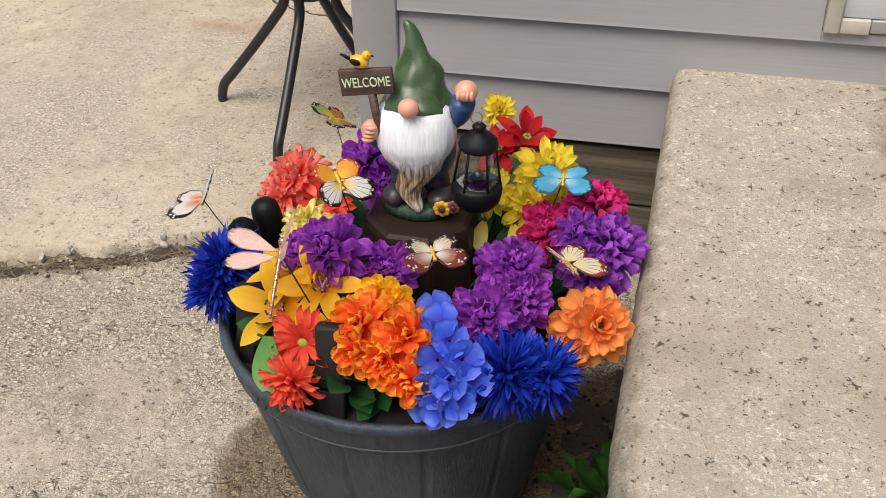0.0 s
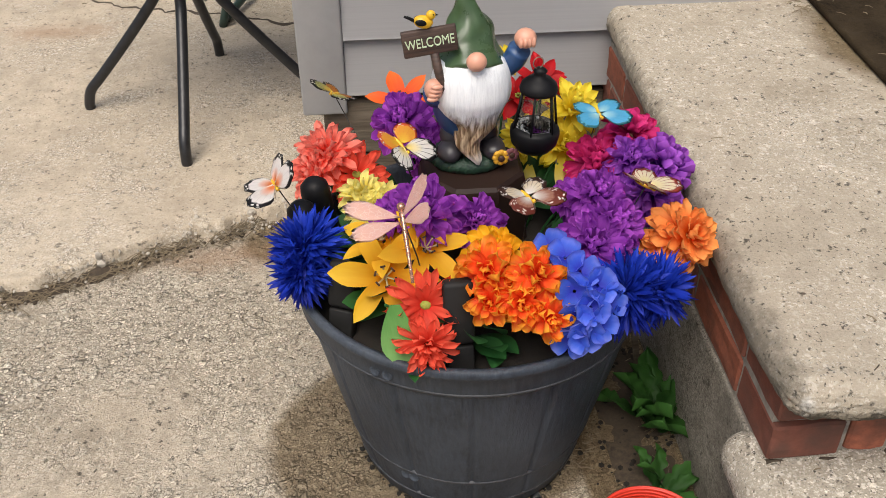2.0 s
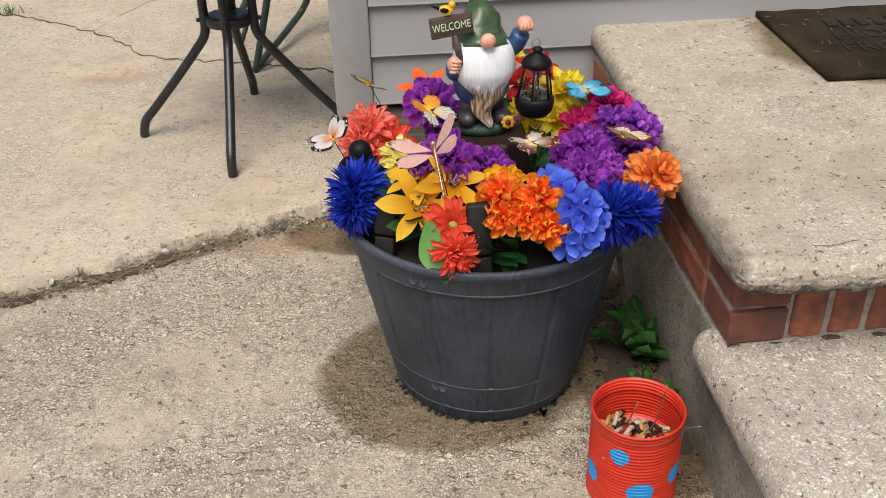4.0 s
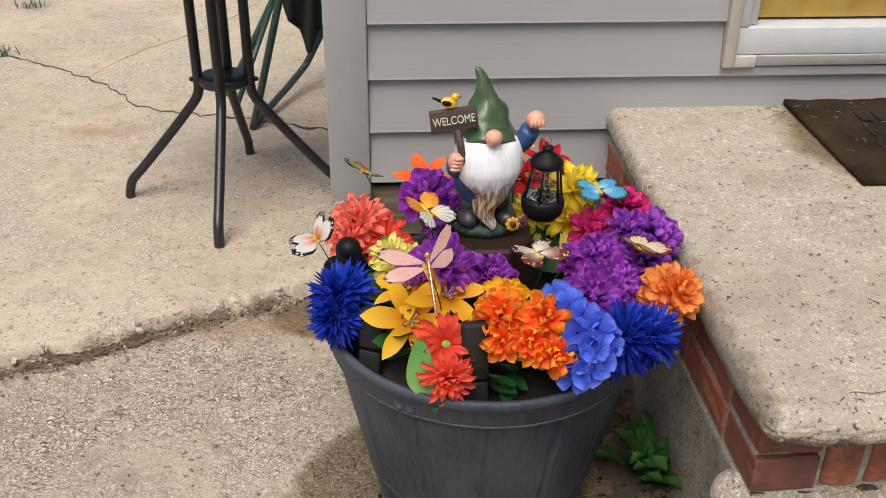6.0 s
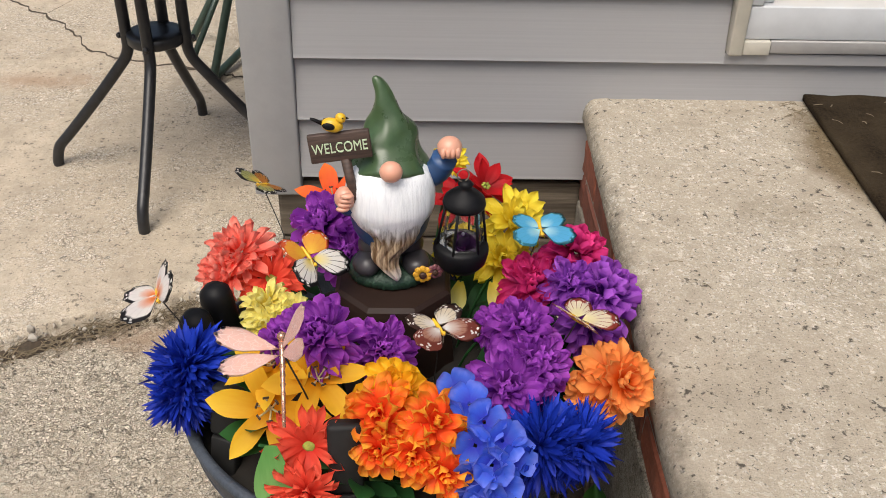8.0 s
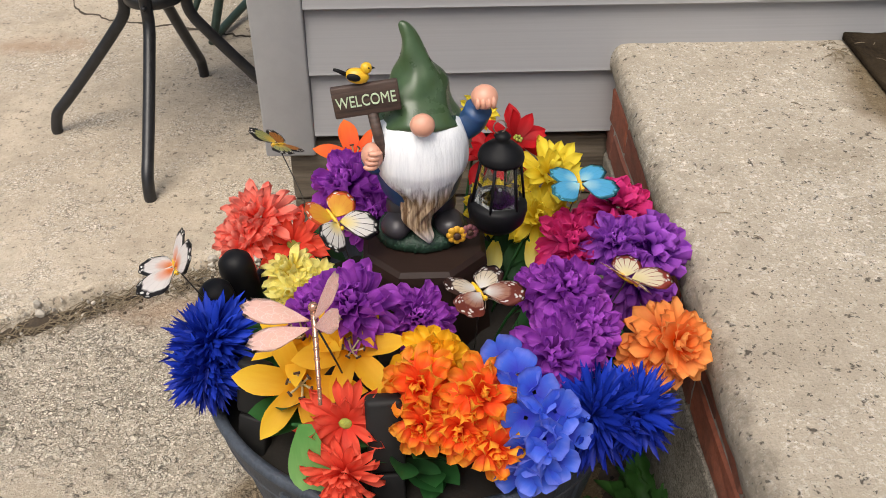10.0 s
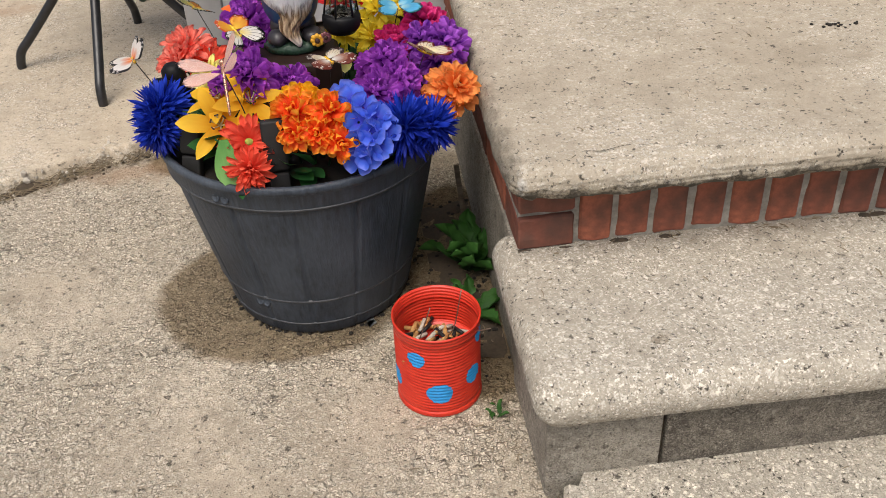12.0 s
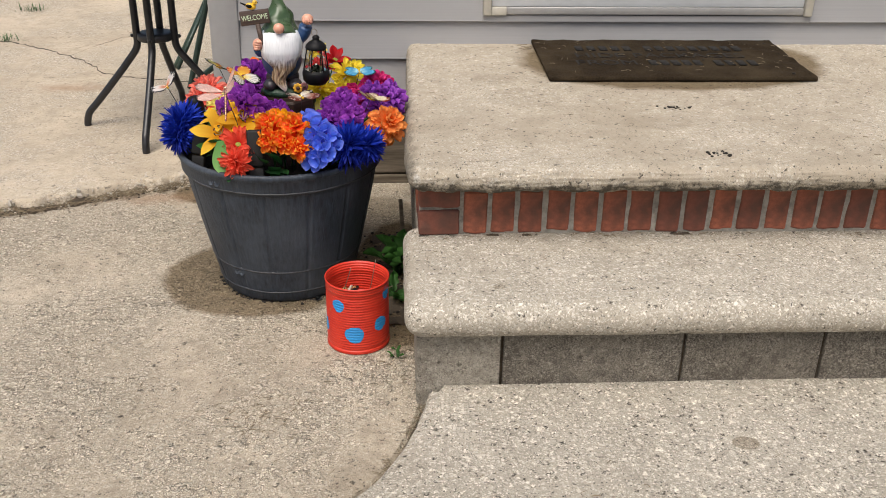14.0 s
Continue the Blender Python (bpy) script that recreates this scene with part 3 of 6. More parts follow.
f = bm.faces.new(top + inner)
for a, b in ((inner, low), (low, deep)):
    for i in range(len(a) - 1):
        bm.faces.new((a[i], b[i], b[i + 1], a[i + 1]))
bmesh.ops.recalc_face_normals(bm, faces=bm.faces[:])
bmesh.ops.triangulate(bm, faces=[f])
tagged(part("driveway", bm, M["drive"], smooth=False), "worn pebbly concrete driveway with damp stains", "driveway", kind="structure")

bm = bmesh.new()
rows = []
for inset, z in ((0.026, 0.046), (0.012, 0.043), (0.004, 0.032), (0.0, -0.1)):
    rows.append([bm.verts.new((p.x + 0.012 + inset * 0.9, p.y - 0.010 - inset * 0.6 + noise.noise(p * 30) * 0.003, z + (p.y + 0.3) * 0.02)) for p in jl])
far = [bm.verts.new((x, y, z)) for x, y, z in ((-4.0, -4.0, -0.02), (3.0, -4.0, -0.02), (3.0, -0.285, 0.05), (0.05, -0.300, 0.046))]
f = bm.faces.new(rows[0] + far)
for a, b in zip(rows, rows[1:]):
    for i in range(len(a) - 1):
        bm.faces.new((a[i], b[i], b[i + 1], a[i + 1]))
bmesh.ops.recalc_face_normals(bm, faces=bm.faces[:])
bmesh.ops.triangulate(bm, faces=[f])
tagged(part("front_walk", bm, M["walkc"], smooth=False), "grey speckled concrete front walk with a curved edge", "walkway", kind="structure")

def dirt_strip(name, label, pts, offsets, height, across=Vector((0, 1, 0)), material="dirt"):
    """Loose dirt along a line: it rises out of the ground in patches."""
    bm = bmesh.new()
    prev = None
    for p in pts:
        row = []
        for i, o in enumerate(offsets):
            q = p + across * o
            edge = 1 - abs(2 * i / (len(offsets) - 1) - 1)
            h = height(q) * edge + (0.012 * noise.noise(q * 17) + 0.007 * noise.noise(q * 60)) * (0.3 + 0.7 * edge) - 0.004
            row.append(bm.verts.new((q.x, q.y, p.z + max(-0.010, h))))
        if prev:
            for i in range(len(row) - 1):
                bm.faces.new((prev[i], row[i], row[i + 1], prev[i + 1]))
        prev = row
    bmesh.ops.recalc_face_normals(bm, faces=bm.faces[:])
    tagged(part(name, bm, M[material]), label, "dirt", kind="stuff")


near = [p for p in line if p.x > -2.4]
dirt_strip("edge_dirt", "brown dirt caught in patches under the broken slab edge", near, (0.024, 0.016, 0.009, 0.002, -0.005, -0.012, -0.020, -0.029, -0.040),
           lambda q: 0.013 * min(1.0, max(-0.25, (-0.80 - q.x) * 3.5)))
dirt_strip("step_dirt", "dark dirt gathered where brick meets step", [Vector((0.012 * i, 0.012, 0.2662)) for i in range(131)], (0.014, 0.008, 0.003, -0.002, -0.007, -0.012), lambda q: 0.0015)

dirt_strip("planter_dirt", "dark damp dirt gathered between planter and footing", [Vector((-0.052, 0.04 + 0.012 * i, 0.004)) for i in range(48)], (-0.075, -0.06, -0.045, -0.03, -0.015, 0.0, 0.015, 0.03, 0.044), lambda q: 0.003, Vector((1, 0, 0)))

# dirt packed in the joint
bm = bmesh.new()
prev = None
for p in jl[:40:2]:
    row = [bm.verts.new((p.x + o, p.y - o * 0.4, h)) for o, h in ((-0.006, -0.030), (0.002, -0.026), (0.009, -0.026), (0.016, -0.030))]
    if prev:
        for i in range(3):
            bm.faces.new((prev[i], row[i], row[i + 1], prev[i + 1]))
    prev = row
bmesh.ops.recalc_face_normals(bm, faces=bm.faces[:])
tagged(part("crack_dirt", bm, M["soil"]), "brown dirt packed in the joint beside the walk", "dirt", kind="stuff")


def crack(name, pts, z, width):
    bm = bmesh.new()
    ln = edge_line(pts, 0.02, 0.03, 5.0)
    prev = None
    for p in ln:
        w = width * (0.5 + abs(noise.noise(p * 14)) * 1.3)
        row = [bm.verts.new((p.x, p.y + w, z + 0.0006)), bm.verts.new((p.x, p.y, z + 0.001)), bm.verts.new((p.x, p.y - w, z + 0.0006))]
        if prev:
            bm.faces.new((prev[0], row[0], row[1], prev[1]))
            bm.faces.new((prev[1], row[1], row[2], prev[2]))
        prev = row
    bmesh.ops.recalc_face_normals(bm, faces=bm.faces[:])
    tagged(part(name, bm, M["dirt"]), "thin dirt-filled crack in the patio concrete", "crack", kind="structure")


crack("patio_crack", [(-2.9, 3.4), (-2.1, 2.9), (-1.62, 2.56), (-1.35, 2.25), (-1.0, 2.12), (-0.66, 1.98)], 0.036, 0.009)
crack("patio_crack", [(-1.62, 2.56), (-1.5, 2.85), (-1.2, 3.3), (-1.0, 3.9)], 0.036, 0.006)

# ---- porch: brick base, cast slab, step ----
def tilt(p):
    return Vector((p.x, p.y, p.z + 0.022 * p.y))


def porch_shape(p):
    q = tilt(p)
    if p.x < 0.2:
        q.x += 0.020 * max(0.0, p.y) * (0.2 - p.x) / 0.235
    d = (Vector((p.x, p.y, 0)) - Vector((-0.03, -0.06, 0))).length
    if d < 0.12:
        chip = (1 - d / 0.12) * (0.018 + 0.014 * noise.noise(p * 40))
        q += Vector((chip, chip, 0)) * 0.6
    return q


tagged(part("porch_slab", rough_block((-0.035, -0.065, 0.406), (1.62, 1.045, 0.468), 0.031, 84, 0.0065, 40, porch_shape), M["slab"]),
       "thick weathered concrete porch slab with a rounded chipped edge", "porch slab", kind="structure")
tagged(part("step_tread", rough_block((-0.038, -0.350, 0.186), (1.75, 0.09, 0.268), 0.040, 60, 0.0015, 18), M["tread"]),
       "pale speckled concrete step with a rounded nose", "step", kind="structure")

core = bmesh.new()
box(core, (0.0015, 0.0240, 0.20), (1.58, 1.0, 0.415))
porch_wall = tagged(part("porch_wall", core, M["mortar"], smooth=False), "red brick porch base laid in pale mortar", "brick wall", kind="structure")
bm = bmesh.new()
box(bm, (-0.004, -0.02, -0.1), (0.05, 1.02, 0.262), 0.006)
box(bm, (0.05, 0.03, -0.1), (1.58, 0.98, 0.2))
tagged(part("porch_footing", bm, M["parge"], smooth=False), "grey parged concrete footing under the brick porch", "footing", kind="structure")
core = bmesh.new()
box(core, (0.03, -0.285, -0.1), (1.70, 0.0, 0.192))
riser = tagged(part("step_riser", core, M["dirt"], smooth=False), "grey concrete block riser under the step", "riser", kind="structure")

def ground_line(name, label, pts, width, material):
    bm = bmesh.new()
    prev = None
    for p in smooth_path(pts, 8):
        w = width * (0.5 + abs(noise.noise(p * 40)))
        row = [bm.verts.new((p.x, p.y + w, p.z)), bm.verts.new((p.x, p.y - w, p.z))]
        if prev:
            bm.faces.new((prev[0], row[0], row[1], prev[1]))
        prev = row
    bmesh.ops.recalc_face_normals(bm, faces=bm.faces[:])
    tagged(part(name, bm, M[material]), label, "crack", kind="structure")


ground_line("slab_crack", "hairline crack across the porch slab corner", [(0.075, -0.030, 0.4690), (0.10, -0.012, 0.4692), (0.13, -0.016, 0.4692), (0.17, -0.006, 0.4694), (0.21, -0.010, 0.4694)], 0.0012, "dirt")

# ---- house walls ----
LAP, EXPO, WALL_Y, CORNER = 0.318, 0.1225, 1.0, -0.64
bm = bmesh.new()
box(bm, (-0.60, WALL_Y + 0.035, -0.1), (0.235, WALL_Y + 0.16, 2.7))
box(bm, (1.295, WALL_Y + 0.035, -0.1), (3.6, WALL_Y + 0.16, 2.7))
box(bm, (0.235, WALL_Y + 0.035, 2.62), (1.295, WALL_Y + 0.16, 2.7))
box(bm, (0.235, WALL_Y + 0.035, -0.1), (1.295, WALL_Y + 0.16, 0.575))
wall_front = tagged(part("wall_front", bm, M["timber"], smooth=False), "house front wall clad in grey vinyl siding", "wall", kind="structure")
bm = bmesh.new()
box(bm, (-0.60, WALL_Y + 0.16, -0.1), (-0.46, 5.5, 2.7))
wall_side = tagged(part("wall_side", bm, M["siding"], smooth=False), "house side wall in grey vinyl siding", "wall", kind="structure")
bm = bmesh.new()
for i in range(3):
    box(bm, (-0.60, WALL_Y + 0.008 + 0.003 * (i % 2), -0.1 + i * 0.135), (0.0, WALL_Y + 0.034, 0.03 + i * 0.135), 0.006)
tagged(part("foundation_boards", bm, M["timber"], smooth=False), "weathered brown timber boards below the siding", "foundation", kind="structure")
bm = bmesh.new()
box(bm, (CORNER, WALL_Y - 0.012, 0.278), (-0.548, WALL_Y + 0.034, 2.7), 0.004)
box(bm, (CORNER, WALL_Y + 0.034, 0.278), (-0.601, WALL_Y + 0.08, 2.7), 0.003)
tagged(part("corner_trim", bm, M["cornertrim"]), "light grey vinyl outside corner post of the house", "trim", kind="structure")

# ---- door ----
door = thing("door_1", "white storm door frame with a brass kick plate", "door", kind="structure")
X0, X1, ZB = 0.23, 1.30, 0.585
bm = bmesh.new()
box(bm, (X0, WALL_Y - 0.022, ZB), (X0 + 0.026, WALL_Y + 0.03, 2.62), 0.003)
box(bm, (X1 - 0.026, WALL_Y - 0.022, ZB), (X1, WALL_Y + 0.03, 2.62), 0.003)
box(bm, (X0 + 0.026, WALL_Y - 0.018, ZB), (X0 + 0.075, WALL_Y + 0.03, ZB + 0.026), 0.002)
part("trim", bm, M["beige"], door, "beige outer trim")
bm = bmesh.new()
box(bm, (X0 + 0.076, WALL_Y - 0.014, ZB + 0.002), (X1 - 0.027, WALL_Y + 0.03, ZB + 0.026), 0.002)
part("sill_cap", bm, M["grey"], door, "grey metal sill cap")
bm = bmesh.new()
box(bm, (X0 + 0.027, WALL_Y - 0.010, ZB + 0.0265), (X1 - 0.027, WALL_Y + 0.10, ZB + 0.088), 0.003)
box(bm, (X0 + 0.027, WALL_Y - 0.012, ZB + 0.089), (X0 + 0.050, WALL_Y + 0.10, 2.6), 0.003)
box(bm, (X0 + 0.051, WALL_Y + 0.004, ZB + 0.089), (X0 + 0.072, WALL_Y + 0.10, 2.6), 0.003)
box(bm, (X1 - 0.072, WALL_Y + 0.0, ZB + 0.089), (X1 - 0.027, WALL_Y + 0.10, 2.6), 0.003)
part("frame", bm, M["white"], door, "white painted frame and threshold")
bm = bmesh.new()
box(bm, (X0 + 0.074, WALL_Y + 0.045, ZB + 0.094), (X1 - 0.074, WALL_Y + 0.06, ZB + 0.135), 0.001)
part("kick_plate", bm, M["brass"], door, "polished brass kick plate")
bm = bmesh.new()
box(bm, (X0 + 0.073, WALL_Y + 0.062, ZB + 0.089), (X1 - 0.073, WALL_Y + 0.10, 2.6), 0.002)
part("panel", bm, M["doordark"], door, "dark door panel")

# ---- bistro table ----
def bent_leg(a):
    c, s = math.cos(a), math.sin(a)
    prof = [(0.070, 0.718), (0.070, 0.55), (0.070, 0.40), (0.075, 0.345), (0.11, 0.295), (0.185, 0.205), (0.255, 0.125), (0.288, 0.088), (0.300, 0.05), (0.300, 0.036)]
    return smooth_path([(r * c, r * s, z) for r, z in prof], 6)


table = thing("bistro_table", "black steel bistro table with four splayed bent legs", "table", at=pose(-0.942, 1.518, 0, 0, 0, -1.5))
for i in range(4):
    part("leg", tube(bmesh.new(), bent_leg(i * math.pi / 2), 0.0135, 10), M["steel"], table)
bm = bmesh.new()
lathe(bm, [(0.030, 0.374), (0.063, 0.374), (0.067, 0.379), (0.067, 0.396), (0.063, 0.401), (0.030, 0.401)], 32)
part("ring", bm, M["steel"], table, "flat steel hub ring")
for i in range(4):
    a = i * math.pi / 2
    bm = bmesh.new()
    ball(bm, (0.087 * math.cos(a), 0.087 * math.sin(a), 0.388), 0.007, u=8, v=6)
    part("bolt", bm, M["steel"], table)
bm = bmesh.new()
lathe(bm, [(0.05, 0.714), (0.29, 0.714), (0.302, 0.720), (0.302, 0.740), (0.296, 0.746), (0.05, 0.746)], 48)
part("tabletop", bm, M["steel"], table, "round black steel tabletop")

# ---- folded lawn chair ----
chair = thing("folding_chair", "green tubular folding chair with dark canvas sling", "chair")
for pts in ([(-0.945, 2.02, 0.036), (-0.90, 2.04, 0.20), (-0.83, 2.06, 0.46), (-0.76, 2.08, 0.72)],
            [(-1.075, 2.35, 0.036), (-0.98, 2.33, 0.20), (-0.84, 2.30, 0.46), (-0.74, 2.28, 0.66)],
            [(-0.945, 2.03, 0.045), (-0.90, 2.14, 0.065), (-0.85, 2.26, 0.088), (-0.805, 2.37, 0.112), (-0.785, 2.40, 0.130), (-0.765, 2.40, 0.165), (-0.70, 2.40, 0.29), (-0.62, 2.40, 0.46)]):
    part("tube", tube(bmesh.new(), smooth_path(pts, 6), 0.0125, 10), M["greensteel"], chair)
part("crossbar", tube(bmesh.new(), [(-0.99, 2.03, 0.12), (-0.87, 2.34, 0.40)], 0.009, 8), M["greensteel"], chair)
bm = bmesh.new()
rows = []
for i in range(15):
    u = i / 14
    row = []
    for j in range(13):
        w = j / 12
        x = -0.84 + 0.17 * w - 0.015 * u
        z = 0.66 - (0.47 - 0.36 * abs(w - 0.55)) * u
        y = 2.32 + 0.05 * math.sin(w * 17 + u * 2) * (0.3 + 0.7 * u) + 0.04 * w
        row.append(bm.verts.new((x, y, z)))
    rows.append(row)
for a, b in zip(rows, rows[1:]):
    for j in range(12):
        bm.faces.new((a[j], b[j], b[j + 1], a[j + 1]))
bmesh.ops.solidify(bm, geom=bm.faces[:], thickness=0.004)
part("sling", bm, M["canvas"], chair, "bunched dark green canvas sling")

# ---- whisky-barrel planter ----
PX, PY, PR, PH = -0.357, 0.349, 0.270, 0.395
STAVES = 14


def stave(co, a):
    f = (a * STAVES / (2 * math.pi)) % 1.0
    d = min(f, 1 - f)
    if d < 0.04 and co.xy.length > 0.16 and co.z < 0.338:
        co = co * 1.0
        k2 = 1 - 0.020 * (1 - d / 0.04)
        co.x, co.y = co.x * k2, co.y * k2
    return co


planter = thing("barrel_planter", "dark grey plastic half-barrel planter standing on concrete", "planter", at=pose(PX, PY, 0, 0, 0, 8))
outer = [(0.160, 0.0), (0.178, 0.002), (0.184, 0.010), (0.190, 0.040), (0.197, 0.070), (0.206, 0.108), (0.2155, 0.15), (0.2250, 0.195), (0.2345, 0.24), (0.2435, 0.285), (0.2510, 0.325),
         (0.2520, 0.337), (0.2590, 0.340), (0.2620, 0.350), (0.2650, 0.376), (0.2690, 0.380), (0.2712, 0.387), (0.2695, 0.394), (0.2640, 0.396), (0.2580, 0.393), (0.2550, 0.380), (0.2480, 0.335), (0.20, 0.334), (0.10, 0.334)]
part("body", lathe(bmesh.new(), outer, 280, wobble=stave), M["barrel"], planter)
for z, r, hgt in ((0.100, 0.2040, 0.0035), (0.034, 0.1888, 0.003), (0.345, 0.2608, 0.003)):
    bm = bmesh.new()
    lathe(bm, [(r - 0.006, z - hgt), (r + 0.0005, z - hgt * 0.7), (r + 0.0016, z), (r + 0.0005, z + hgt * 0.7), (r - 0.006, z + hgt)], 96,
          wobble=lambda co, a: co + Vector((0, 0, 0.0016 * noise.noise(Vector((math.cos(a) * 3, math.sin(a) * 3, z * 9))))))
    part("hoop", bm, M["barrelline"], planter, "scuffed moulded hoop line")
for z, r in ((0.360, 0.2632), (0.086, 0.2008)):
    for da in (-0.036, 0.036):
        a = radians(-131) + da
        bm = bmesh.new()
        m = Matrix.Translation((r * math.cos(a), r * math.sin(a), z)) @ Vector((math.cos(a), math.sin(a), 0.2)).to_track_quat("Z", "Y").to_matrix().to_4x4()
        lathe(bm, [(0.005, -0.002), (0.0078, -0.001), (0.0082, 0.0014), (0.0065, 0.0022), (0.005, 0.0008), (0.002, 0.0006)], 14, m)
        part("rivet", bm, M["barrel"], planter, "moulded rivet")
bm = bmesh.new()
rows = []
for i in range(13):
    r = 0.252 * i / 12
    rows.append([bm.verts.new((PX + r * math.cos(t), PY + r * math.sin(t), 0.352 + 0.026 * (1 - (i / 12) ** 2) + 0.010 * noise.noise(Vector((r * math.cos(t) * 40, r * math.sin(t) * 40, 1))))) for t in [2 * math.pi * j / 48 for j in range(48)]])
for a, b in zip(rows[1:], rows[2:]):
    for j in range(48):
        bm.faces.new((a[j], b[j], b[(j + 1) % 48], a[(j + 1) % 48]))
bm.faces.new(rows[1])
for w in rows[0]:
    bm.verts.remove(w)
bmesh.ops.recalc_face_normals(bm, faces=bm.faces[:])
tagged(part("potting_soil", bm, M["soil"]), "dark potting soil filling the barrel planter", "soil", kind="stuff")

bm = bmesh.new()
lathe(bm, [(0.075, 0.0), (0.092, 0.0), (0.088, 0.05), (0.084, 0.12), (0.082, 0.129), (0.076, 0.134), (0.03, 0.134)], 8, pose(0, 0, 0, 0, 0, 22.5))
tagged(part("pedestal", bm, M["brownblock"], smooth=False, at=pose(-0.350, 0.425, 0.362)), "dark brown glazed pedestal block half buried in soil", "pedestal")


def stake_block(x, y, ang, top, w=0.040):
    t = thing("plastic_stake", "flat charcoal plastic stake pushed into the soil", "stake", "plastic stakes", at=pose(x, y, 0.362, -14, 0, ang))
    h = top - 0.362
    bm = bmesh.new()
    box(bm, (-w / 2, -0.011, 0.040), (w / 2, 0.011, h), 0.006, 3)
    part("head", bm, M["charcoal"], t)
    bm = bmesh.new()
    box(bm, (-w / 2 + 0.002, -0.009, -0.02), (w / 2 - 0.002, 0.009, 0.037), 0.003, 2)
    part("shaft", bm, M["charcoal"], t)


stake_block(-0.394, 0.126, 4, 0.492)
stake_block(-0.552, 0.214, -24, 0.470)
for x, y, z in ((-0.566, 0.395, 0.500), (-0.586, 0.350, 0.490)):
    t = thing("solar_stake", "black plastic solar stake light with a domed cap", "garden light", "solar stakes", at=pose(x, y, 0.352, 0, -8, 0))
    bm = bmesh.new()
    lathe(bm, [(0.018, 0.03), (0.021, 0.032), (0.022, z - 0.352 - 0.02), (0.020, z - 0.352 - 0.008), (0.012, z - 0.352), (0.004, z - 0.352 + 0.002)], 24)
    part("cap", bm, M["black"], t)
    part("spike", tube(bmesh.new(), [(0, 0, 0.034), (0, 0, -0.01)], 0.008, 8, ends=(1, 0.4)), M["black"], t)


# ---- fabric flowers ----
def petal(length, width, tip=0.5, curl=0.0, cup=0.0, base=0.25, wave=0.0, n=6, w=4, notch=0.0, lobes=0):
    """One petal along +y: tip 0 is pointed, 1 blunt; curl bends it up (+) or back (-); cup folds its sides up."""
    bm = bmesh.new()
    uv = bm.loops.layers.uv.new("UVMap")
    rows = []
    for i in range(n + 1):
        u = i / n
        env = base + (1 - base) * math.sin(min(1.0, u / 0.62) * math.pi / 2)
        if u > 0.62:
            q = (u - 0.62) / 0.38
            env *= (1 - q ** (1.2 + 2.4 * tip)) ** (0.55 if tip > 0.4 else 0.9)
        if lobes:
            env *= 0.62 + 0.38 * abs(math.sin(u * math.pi * lobes))
        row = []
        for j in range(w + 1):
            s = 2 * j / w - 1
            x = s * env * width / 2
            y = length * u * (1 - notch * (1 - abs(s)) * u * u)
            z = length * curl * u * u + cup * width * s * s * env + wave * length * math.sin(3.1 * s + 5 * u) * u
            row.append(bm.verts.new((x, y, z)))
        rows.append(row)
    for a, b in zip(rows, rows[1:]):
        for j in range(w):
            bm.faces.new((a[j], a[j + 1], b[j + 1], b[j]))
    bmesh.ops.remove_doubles(bm, verts=bm.verts[:], dist=length * 0.004)
    return bm


PETALS = {}


def petal_mesh(key, material, *args, **kw):
    if key not in PETALS:
        PETALS[key] = mesh_of("petal", petal(*args, **kw), material)
    return PETALS[key]


rf = random.Random(11)


def ring(parent, me, n, r0, z0, elev, turn=0.0, jig=7.0, scale=1.0, name="petal"):
    for i in range(n):
        m = pose(0, 0, 0, 0, 0, 360 * i / n + turn + rf.uniform(-jig, jig)) @ pose(0, r0, z0, elev + rf.uniform(-jig, jig), rf.uniform(-jig, jig) * 1.4, 0)
        m = m @ Matrix.Scale(scale * rf.uniform(0.9, 1.08), 4)
        part(name, me, None, parent, at=m)


def aim(p, n, spin=0.0):
    q = Vector(n).normalized().to_track_quat("Z", "Y").to_matrix().to_4x4()
    return Matrix.Translation(p) @ q @ pose(0, 0, 0, 0, 0, spin)


def stem(t, m, p):
    """A green stem from the flower's back down into the soil."""
    inv = m.inverted()
    foot = Vector((p[0] + (PX - p[0]) * 0.45, p[1] + (PY - p[1]) * 0.45, 0.345))
    mid = (Vector(p) + foot) / 2 + Vector((0, 0, 0.02))
    pts = [inv @ q for q in smooth_path([m.translation, mid, foot], 4)]
    part("stem", tube(bmesh.new(), pts, 0.002, 5), M["darkleaf"], t)


